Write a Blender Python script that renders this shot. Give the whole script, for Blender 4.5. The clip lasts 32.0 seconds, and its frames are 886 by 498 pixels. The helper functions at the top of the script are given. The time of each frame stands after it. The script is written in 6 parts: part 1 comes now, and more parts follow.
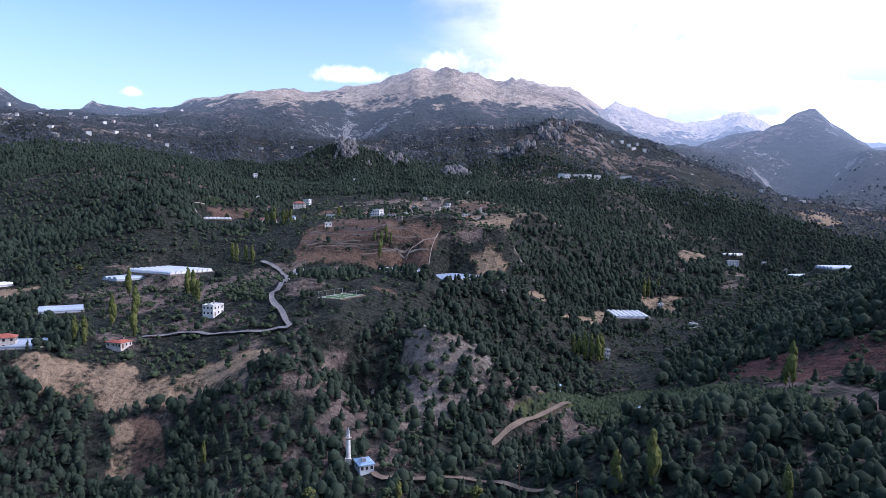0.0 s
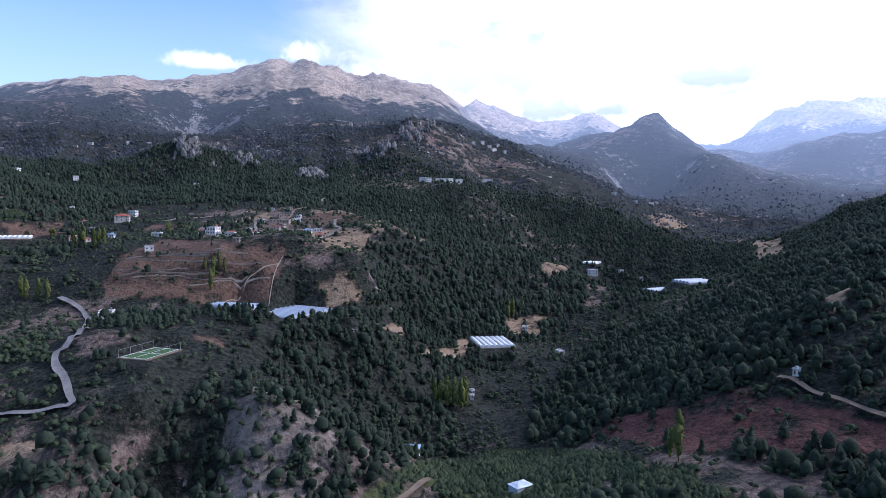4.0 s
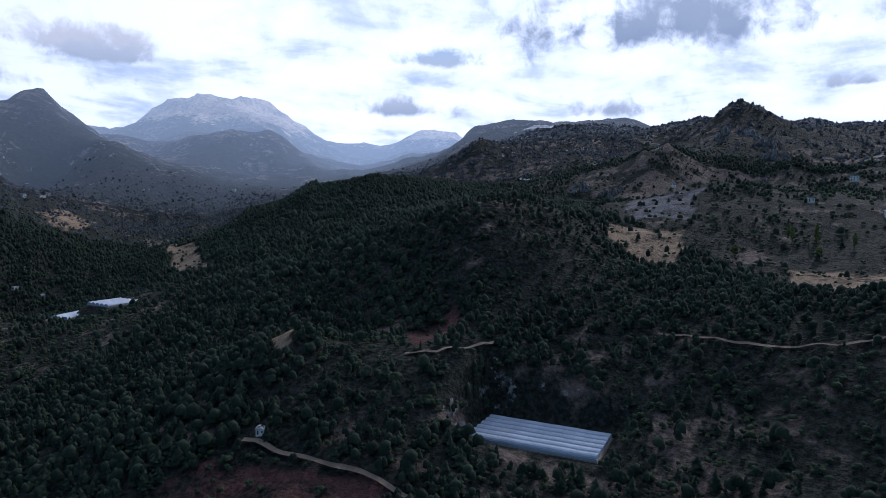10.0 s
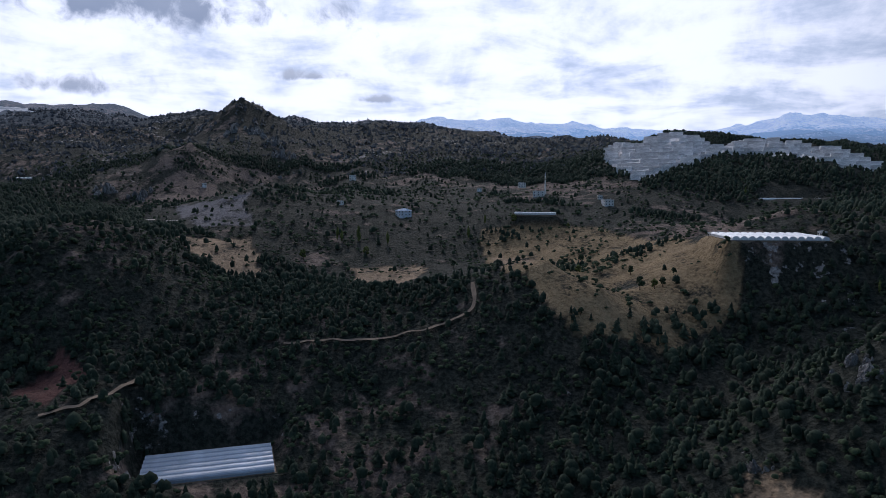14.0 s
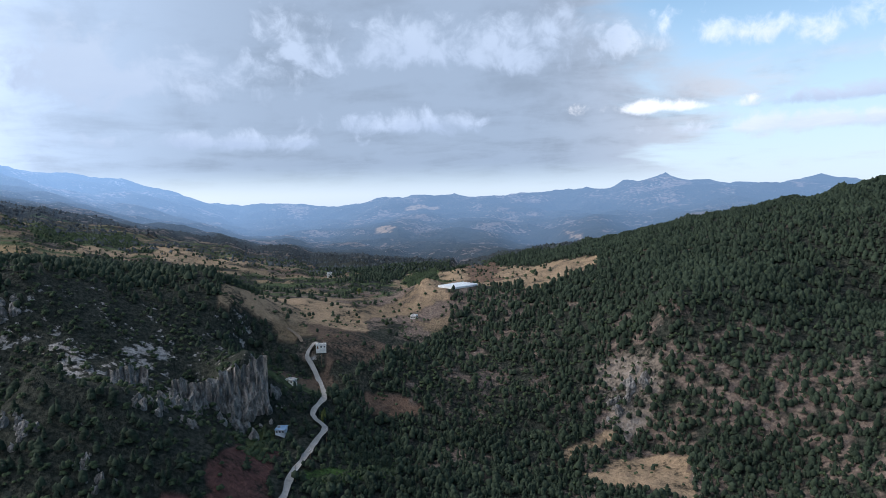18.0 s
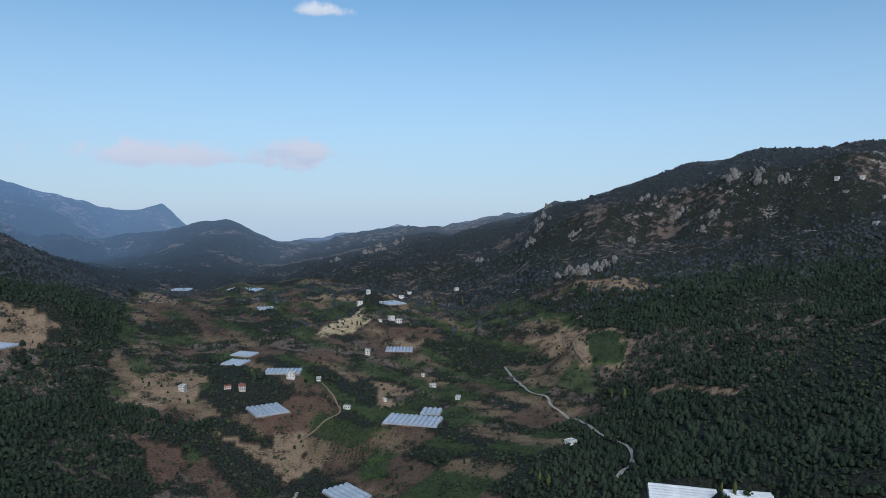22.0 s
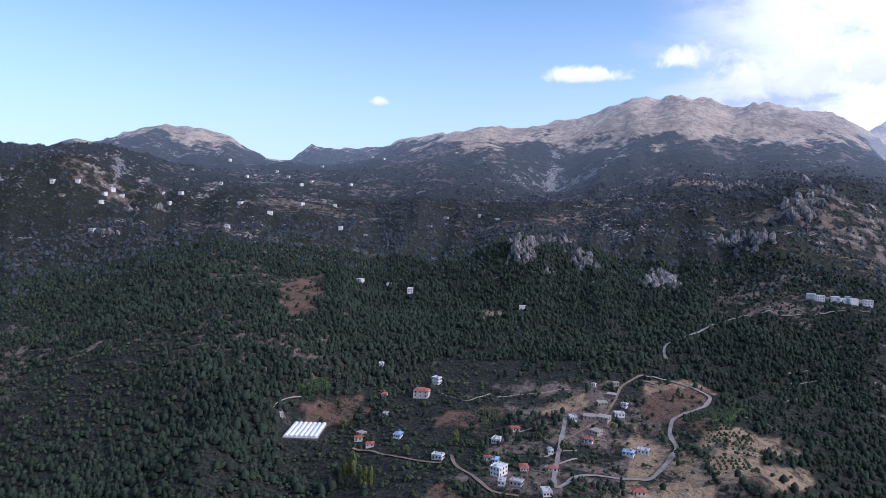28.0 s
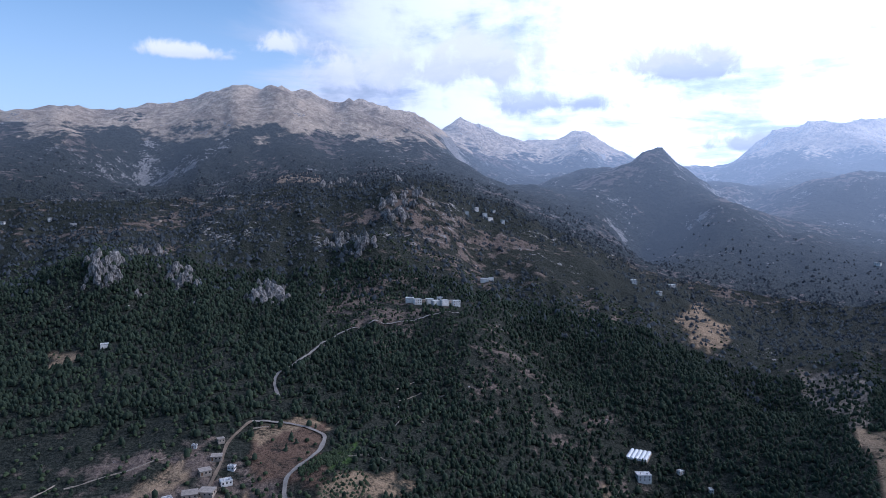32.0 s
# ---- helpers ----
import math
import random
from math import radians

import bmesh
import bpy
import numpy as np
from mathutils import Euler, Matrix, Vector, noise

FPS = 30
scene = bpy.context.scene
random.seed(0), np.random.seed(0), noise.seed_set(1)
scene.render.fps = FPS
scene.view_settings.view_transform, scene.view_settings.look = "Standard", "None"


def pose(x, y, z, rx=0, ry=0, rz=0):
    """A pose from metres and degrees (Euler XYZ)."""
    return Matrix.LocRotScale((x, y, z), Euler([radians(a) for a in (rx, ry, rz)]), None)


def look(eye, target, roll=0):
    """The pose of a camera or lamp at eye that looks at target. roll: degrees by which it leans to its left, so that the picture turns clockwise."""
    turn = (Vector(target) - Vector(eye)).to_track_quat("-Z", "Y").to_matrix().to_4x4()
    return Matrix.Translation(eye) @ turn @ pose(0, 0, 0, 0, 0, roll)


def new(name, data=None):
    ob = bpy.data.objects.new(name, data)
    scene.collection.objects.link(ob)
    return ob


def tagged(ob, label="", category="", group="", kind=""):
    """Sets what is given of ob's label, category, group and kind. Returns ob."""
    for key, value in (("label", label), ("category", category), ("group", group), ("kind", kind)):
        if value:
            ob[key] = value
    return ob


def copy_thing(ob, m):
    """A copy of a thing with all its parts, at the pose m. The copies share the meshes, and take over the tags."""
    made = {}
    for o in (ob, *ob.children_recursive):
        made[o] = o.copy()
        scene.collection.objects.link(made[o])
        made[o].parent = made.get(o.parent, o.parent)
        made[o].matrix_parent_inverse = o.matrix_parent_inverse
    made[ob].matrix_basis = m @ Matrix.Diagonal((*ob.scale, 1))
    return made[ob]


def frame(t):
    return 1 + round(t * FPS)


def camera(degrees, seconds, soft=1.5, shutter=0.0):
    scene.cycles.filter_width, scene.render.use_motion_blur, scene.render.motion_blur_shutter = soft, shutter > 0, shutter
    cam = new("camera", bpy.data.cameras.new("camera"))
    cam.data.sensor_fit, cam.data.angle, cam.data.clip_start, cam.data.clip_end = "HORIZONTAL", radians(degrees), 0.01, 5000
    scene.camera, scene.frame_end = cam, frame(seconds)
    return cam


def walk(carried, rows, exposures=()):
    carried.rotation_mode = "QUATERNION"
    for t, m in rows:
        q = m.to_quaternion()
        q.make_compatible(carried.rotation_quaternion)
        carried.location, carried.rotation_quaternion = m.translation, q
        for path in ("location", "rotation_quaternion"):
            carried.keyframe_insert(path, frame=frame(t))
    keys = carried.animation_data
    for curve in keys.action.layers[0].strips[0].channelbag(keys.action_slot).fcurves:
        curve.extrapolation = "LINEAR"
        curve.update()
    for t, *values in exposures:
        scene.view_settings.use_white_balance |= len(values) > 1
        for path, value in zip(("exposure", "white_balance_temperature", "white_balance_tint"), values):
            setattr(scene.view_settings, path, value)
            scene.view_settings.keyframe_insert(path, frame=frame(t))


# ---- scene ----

# The way: seconds, place in metres, heading (degrees clockwise from north), tilt and lean.
PATH = [
    (0, 0.9, 2.1, 299.3, 0.34, -2.84, 0.42),
    (0.5, 1.7, 4.5, 299.5, 0.68, -2.80, 0.33),
    (1, 2.5, 8.2, 300.3, 1.05, -2.82, 0.28),
    (1.5, 3.6, 14.1, 302.6, 2.63, -2.89, 0.15),
    (2, 4.7, 21.5, 305.7, 3.36, -2.99, 0.15),
    (2.5, 5.8, 29.3, 309.0, 5.16, -3.10, 0.25),
    (3, 7.6, 37.7, 312.1, 7.36, -3.19, 0.29),
    (3.5, 10.5, 46.6, 315.1, 9.48, -3.30, 0.31),
    (4, 13.3, 54.8, 318.2, 11.70, -3.35, 0.31),
    (4.5, 15.6, 61.4, 321.4, 13.86, -3.40, 0.29),
    (6.5, 22.7, 74.8, 325.3, 18.62, -3.42, 0.21),
    (7, 23.8, 76.7, 326.1, 20.16, -3.45, 0.19),
    (7.5, 24.5, 78.4, 326.8, 21.64, -3.45, 0.22),
    (8, 24.9, 79.4, 328.2, 23.05, -3.50, 0.15),
    (8.5, 23.9, 80.9, 331.8, 26.95, -3.65, 0.27),
    (9, 20.9, 82.3, 336.9, 35.05, -3.72, 1.08),
    (9.5, 18.3, 86.0, 341.3, 48.25, -3.93, 1.50),
    (10, 16.6, 94.4, 344.1, 59.74, -4.13, 1.36),
    (10.5, 14.9, 103.0, 345.7, 67.37, -4.46, 1.37),
    (11, 12.4, 111.2, 346.9, 73.03, -4.54, 1.55),
    (11.5, 7.4, 119.1, 349.4, 78.97, -4.61, 1.26),
    (12, 2.4, 126.9, 352.8, 85.99, -4.67, 0.90),
    (12.5, -3.1, 134.2, 356.5, 92.95, -4.81, 0.52),
    (13, -8.2, 139.8, 359.6, 97.88, -4.93, 0.37),
    (13.5, -12.6, 143.9, 361.8, 99.95, -5.04, 0.17),
    (15.5, -37.0, 183.6, 370.4, 118.96, -4.68, 0.01),
    (16, -36.6, 194.3, 374.4, 131.86, -4.71, -0.01),
    (16.5, -30.0, 203.0, 377.8, 142.46, -4.62, -0.50),
    (17, -20.3, 209.4, 380.9, 152.97, -4.58, -1.15),
    (17.5, -8.6, 215.8, 384.2, 166.24, -4.55, -1.31),
    (18, 6.0, 219.3, 387.7, 178.73, -4.49, -1.49),
    (18.5, 21.6, 219.7, 392.6, 191.21, -4.58, -1.63),
    (19, 34.7, 214.8, 396.6, 204.36, -4.46, -1.41),
    (19.5, 44.9, 206.4, 400.2, 219.08, -4.17, -1.19),
    (20, 54.2, 196.3, 403.9, 234.54, -3.83, -1.09),
    (20.5, 61.1, 184.7, 406.5, 248.54, -3.54, -1.40),
    (21, 67.1, 173.5, 411.0, 262.07, -3.36, -1.49),
    (21.5, 70.5, 165.6, 415.5, 273.73, -3.29, -0.63),
    (22, 71.5, 163.1, 419.4, 282.22, -2.89, 0.68),
    (22.5, 71.1, 162.9, 422.4, 286.05, -2.57, 1.49),
    (23, 71.7, 163.1, 424.0, 288.50, -2.48, 1.69),
    (23.5, 72.2, 163.8, 424.8, 289.84, -2.43, 1.76),
    (24, 72.7, 164.4, 426.5, 292.13, -2.40, 1.88),
    (24.5, 73.0, 164.7, 429.7, 295.40, -2.42, 1.91),
    (25, 72.8, 166.3, 433.1, 302.48, -2.27, 1.82),
    (25.5, 68.5, 170.7, 435.7, 308.64, -2.30, 1.66),
    (26, 62.4, 176.0, 438.4, 315.70, -2.46, 1.53),
    (26.5, 56.5, 182.1, 441.2, 323.65, -2.70, 1.36),
    (28.5, 36.2, 219.8, 455.3, 346.55, -3.03, 0.98),
    (29, 34.2, 229.9, 458.8, 351.79, -3.08, 0.86),
    (29.5, 34.2, 239.9, 462.5, 356.35, -3.15, 0.73),
    (30, 34.5, 249.3, 466.5, 360.79, -3.31, 0.59),
    (30.5, 35.3, 258.3, 470.8, 365.24, -3.47, 0.60),
    (31, 36.7, 266.6, 474.9, 369.38, -3.66, 0.47),
    (31.5, 39.6, 275.0, 479.4, 371.44, -3.82, 0.52),
    (32, 41.9, 282.7, 483.6, 373.51, -4.01, 0.50),
]
cam = camera(66.1, 32.0, soft=0.8)
EXPOSURE = [(0, 0.5, 5280, 27), (4, 0.37, 5200, 26), (7, 0.22, 5150, 21), (8.5, -0.12, 5200, 19), (9.5, -0.45, 5250, 18), (11.5, -0.6, 5450, 18), (13.5, -0.65, 5600, 19), (16, -0.28, 5700, 15), (18, 0.25, 5900, 12), (20, -0.12, 5800, 10), (21, -0.35, 5600, 9), (24, -0.45, 5350, 10), (26, 0.02, 5400, 19), (29, 0.2, 5200, 26), (32, -0.1, 5100, 20)]
walk(cam, [(t, pose(x, y, z, 90 + tilt, 0, -heading) @ pose(0, 0, 0, 0, 0, lean)) for t, x, y, z, heading, tilt, lean in PATH], EXPOSURE)

# ---- light ----
SUN_HEADING, SUN_HEIGHT = 95, 32


def heading_vector(heading, height):
    a, b = radians(heading), radians(height)
    return Vector((math.sin(a) * math.cos(b), math.cos(a) * math.cos(b), math.sin(b)))


sun = new("sun", bpy.data.lights.new("sun", "SUN"))
sun.data.energy, sun.data.angle, sun.data.color = 2.1, radians(4.0), (1.0, 0.88, 0.72)
sun.matrix_world = look((0, 0, 0), -heading_vector(SUN_HEADING, SUN_HEIGHT))
tagged(sun, kind="structure")

world = bpy.data.worlds.new("sky")
scene.world = world
world.use_nodes = True


class Nodes:
    """A short way to write node trees."""

    def __init__(self, tree):
        self.tree = tree

    def add(self, kind, **sets):
        node = self.tree.nodes.new(kind)
        for key, value in sets.items():
            setattr(node, key, value)
        return node

    def put(self, socket, value):
        if isinstance(value, bpy.types.NodeSocket):
            self.tree.links.new(value, socket)
        elif isinstance(value, (tuple, list)) and socket.type == "RGBA" and len(value) == 3:
            socket.default_value = (*value, 1)
        else:
            socket.default_value = value

    def math(self, op, a, b=0.0, clamp=False):
        n = self.add("ShaderNodeMath", operation=op, use_clamp=clamp)
        self.put(n.inputs[0], a)
        self.put(n.inputs[1], b)
        return n.outputs[0]

    def mix(self, fac, a, b):
        n = self.add("ShaderNodeMix", data_type="RGBA")
        self.put(n.inputs[0], fac)
        self.put(n.inputs[6], a)
        self.put(n.inputs[7], b)
        return n.outputs[2]

    def noise(self, vector, scale, detail=4.0, rough=0.55, warp=0.0):
        n = self.add("ShaderNodeTexNoise")
        self.put(n.inputs["Vector"], vector)
        self.put(n.inputs["Scale"], scale)
        self.put(n.inputs["Detail"], detail)
        self.put(n.inputs["Roughness"], rough)
        self.put(n.inputs["Distortion"], warp)
        return n.outputs[0]

    def band(self, value, low, high, to_low=0.0, to_high=1.0):
        n = self.add("ShaderNodeMapRange", interpolation_type="SMOOTHSTEP")
        self.put(n.inputs[0], value)
        for k, v in enumerate((low, high, to_low, to_high)):
            self.put(n.inputs[1 + k], v)
        return n.outputs[0]


def build_sky():
    """Blue sky, broken white cloud round the sun's side and a grey bank to the south-west."""
    n = Nodes(world.node_tree)
    world.node_tree.nodes.clear()
    sky = n.add("ShaderNodeTexSky", sky_type="NISHITA")
    sky.sun_disc = False
    sky.sun_elevation, sky.sun_rotation = radians(SUN_HEIGHT), radians(SUN_HEADING)
    sky.altitude, sky.dust_density, sky.ozone_density = 900, 0.6, 2.0
    way = n.add("ShaderNodeTexCoord").outputs["Generated"]
    split = n.add("ShaderNodeSeparateXYZ")
    n.put(split.inputs[0], way)
    x, y, z = split.outputs
    flat = n.math("MAXIMUM", n.math("SQRT", n.math("ADD", n.math("MULTIPLY", x, x), n.math("MULTIPLY", y, y))), 0.001)

    def toward(heading):
        s, c = math.sin(radians(heading)), math.cos(radians(heading))
        return n.math("DIVIDE", n.math("ADD", n.math("MULTIPLY", x, s), n.math("MULTIPLY", y, c)), flat)

    up = n.math("ADD", n.math("MAXIMUM", z, 0.0), 0.12)
    plane = n.add("ShaderNodeCombineXYZ")
    n.put(plane.inputs[0], n.math("DIVIDE", x, up))
    n.put(plane.inputs[1], n.math("DIVIDE", y, up))
    sheet = n.noise(plane.outputs[0], 0.75, 9, 0.58, 0.5)
    billow = n.noise(way, 9.0, 9, 0.6, 0.3)
    curl = n.math("ADD", n.math("MULTIPLY", billow, 0.5), n.math("MULTIPLY", n.noise(way, 24.0, 8, 0.6, 0.4), 0.5))
    sunny = toward(78)
    storm = n.band(toward(168), 0.80, 0.97)
    side = n.band(sunny, 0.0, 0.55)
    amount = n.math("ADD", n.math("ADD", sheet, n.math("MULTIPLY", side, 0.46)), n.math("MULTIPLY", storm, 0.5))
    amount = n.math("SUBTRACT", amount, n.math("MULTIPLY", n.band(toward(-65), 0.30, 0.9), 0.25))
    mask = n.band(amount, 0.54, 0.80)
    glow = n.math("ADD", 0.66, n.math("MULTIPLY", n.band(sunny, 0.0, 0.85), 1.05))
    ripple = n.math("ADD", n.math("MULTIPLY", n.noise(plane.outputs[0], 1.6, 8, 0.6, 0.3), 0.6), n.math("MULTIPLY", billow, 0.4))
    shade = n.band(ripple, 0.44, 0.66, 1.0, 0.62)
    calm = n.math("ADD", n.math("MULTIPLY", shade, n.math("SUBTRACT", 1.0, n.math("MULTIPLY", storm, 0.60))), n.math("MULTIPLY", storm, 0.40))
    cloud = n.add("ShaderNodeMix", data_type="RGBA", blend_type="MULTIPLY")
    cloud.inputs[0].default_value = 1.0
    n.put(cloud.inputs[6], n.mix(n.math("MAXIMUM", storm, n.band(shade, 0.95, 0.6, 0.0, 0.7)), (0.95, 0.97, 1.0), (0.66, 0.80, 0.98)))
    tone = n.math("MULTIPLY", glow, calm)
    grey = n.add("ShaderNodeCombineColor")
    for k in range(3):
        n.put(grey.inputs[k], tone)
    n.put(cloud.inputs[7], grey.outputs[0])
    blue = n.add("ShaderNodeMix", data_type="RGBA", blend_type="MULTIPLY")
    blue.inputs[0].default_value = 1.0
    n.put(blue.inputs[6], sky.outputs[0])
    n.put(blue.inputs[7], (0.158, 0.168, 0.146))
    haze = n.band(z, 0.36, -0.02)
    air = n.mix(n.math("MULTIPLY", haze, 0.82), blue.outputs[2], n.mix(n.band(sunny, -0.2, 0.8), (0.60, 0.69, 0.82), (0.78, 0.84, 0.92)))
    air = n.mix(n.math("MULTIPLY", mask, n.band(z, 0.0, 0.05)), air, cloud.outputs[2])
    for heading, height, wide, tall, light, dark in CLOUDS:
        s, c = math.sin(radians(heading)), math.cos(radians(heading))
        across = n.math("DIVIDE", n.math("SUBTRACT", n.math("MULTIPLY", x, c), n.math("MULTIPLY", y, s)), math.tan(radians(wide)))
        rise = n.math("DIVIDE", n.math("SUBTRACT", z, math.sin(radians(height))), math.sin(radians(tall)))
        under = n.math("MULTIPLY", n.math("MINIMUM", rise, 0.0), 0.9)
        away = n.math("ADD", n.math("MULTIPLY", across, across), n.math("MULTIPLY", n.math("ADD", rise, under), n.math("ADD", rise, under)))
        body = n.math("ADD", n.math("SUBTRACT", 1.0, n.math("SQRT", away)), n.math("MULTIPLY", n.math("SUBTRACT", curl, 0.5), 4.2))
        body = n.math("MULTIPLY", n.band(body, 0.15, 0.85), n.band(n.math("ADD", n.math("MULTIPLY", x, s), n.math("MULTIPLY", y, c)), 0.3, 0.6))
        lit = n.band(n.math("ADD", rise, n.math("MULTIPLY", n.math("SUBTRACT", ripple, 0.5), 3.0)), -0.7, 0.7)
        air = n.mix(body, air, n.mix(lit, dark, light))
    back = n.add("ShaderNodeBackground")
    n.put(back.inputs[0], air)
    n.put(back.inputs[1], 1.0)
    out = n.add("ShaderNodeOutputWorld")
    world.node_tree.links.new(back.outputs[0], out.inputs[0])


WHITE, PEARL, SLATE, MIST = (0.98, 0.96, 0.95), (0.70, 0.74, 0.82), (0.56, 0.63, 0.74), (0.74, 0.79, 0.86)
STORM, HEAVY, ROSE = (0.56, 0.64, 0.76), (0.42, 0.50, 0.63), (0.88, 0.85, 0.87)
CLOUDS = [  # heading, height, half-breadth and half-height in degrees, light and shaded colour
    (235.1, 6.2, 4.6, 4.2, WHITE, PEARL), (217.3, 9.0, 8.5, 2.6, WHITE, PEARL), (222.5, 7.1, 2.2, 1.7, WHITE, PEARL), (220.7, 5.2, 12, 0.9, WHITE, MIST), (209.0, 4.6, 15, 1.6, MIST, SLATE), (211.0, 6.4, 13, 1.2, SLATE, HEAVY),
    (197.8, 6.4, 9, 0.9, WHITE, MIST), (203, 11.5, 11, 3.0, (0.78, 0.85, 0.93), MIST), (263.0, 4.1, 16, 1.5, ROSE, (0.74, 0.77, 0.84)), (270.3, 4.8, 5, 1.7, ROSE, PEARL), (273.0, 16.0, 3, 0.8, WHITE, PEARL), (233.8, 15.7, 6.0, 1.5, WHITE, PEARL), (233.8, 13.4, 1.4, 1.0, WHITE, PEARL), (240.3, 13.2, 2.0, 1.0, WHITE, PEARL),
]
CLOUDS += [
    (336.2, 9.0, 1.2, 0.6, WHITE, PEARL), (353.0, 11.2, 4.0, 0.9, WHITE, PEARL), (0.0, 12.2, 3.0, 1.6, WHITE, MIST),
    (14.4, 10.6, 13, 3.4, WHITE, PEARL), (31.8, 10.7, 8, 2.4, WHITE, PEARL), (23.5, 7.9, 11, 1.8, MIST, SLATE), (33.3, 10.0, 5, 1.1, MIST, SLATE), (55.8, 7.3, 7.5, 1.3, MIST, SLATE), (38.9, 4.5, 4, 1.0, MIST, SLATE), (58.8, 11.3, 6.5, 1.4, (0.66, 0.82, 0.98), MIST),
    (77.6, 13.6, 16, 3.6, SLATE, HEAVY), (73.3, 7.5, 6.0, 1.9, MIST, SLATE), (95.7, 7.3, 2.6, 0.6, MIST, SLATE), (91.1, 9.0, 4.0, 0.8, MIST, SLATE),
    (160.6, 4.5, 14, 1.6, STORM, HEAVY), (152.6, 9.0, 17, 4.6, (0.52, 0.60, 0.71), (0.48, 0.56, 0.68)), (175.1, 5.8, 10, 1.9, STORM, HEAVY), (178, 11.5, 16, 4.0, (0.52, 0.60, 0.71), (0.48, 0.56, 0.68))]


build_sky()


# ---- noise on the plan ----
def lattice(ix, iy, seed):
    n = (ix * 374761393 + iy * 668265263 + seed * 974634777) & 0x7FFFFFFF
    n = ((n ^ (n >> 13)) * 1274126177) & 0x7FFFFFFF
    return ((n ^ (n >> 16)) & 0xFFFF) / 32767.5 - 1.0


def smooth_noise(x, y, seed):
    ix, iy = np.floor(x).astype(np.int64), np.floor(y).astype(np.int64)
    fx, fy = x - ix, y - iy
    fx, fy = fx * fx * (3 - 2 * fx), fy * fy * (3 - 2 * fy)
    a, b = lattice(ix, iy, seed), lattice(ix + 1, iy, seed)
    c, d = lattice(ix, iy + 1, seed), lattice(ix + 1, iy + 1, seed)
    return (a + (b - a) * fx) * (1 - fy) + (c + (d - c) * fx) * fy


def fractal(x, y, size, octaves, seed, gain=0.5, ridged=False):
    total, amount, norm = 0.0, 1.0, 0.0
    for k in range(octaves):
        v = smooth_noise(x / size + 17.3 * k, y / size - 9.1 * k, seed + k)
        total = total + amount * (1 - 2 * np.abs(v) if ridged else v)
        norm, amount, size = norm + amount, amount * gain, size * 0.5
    return total / norm


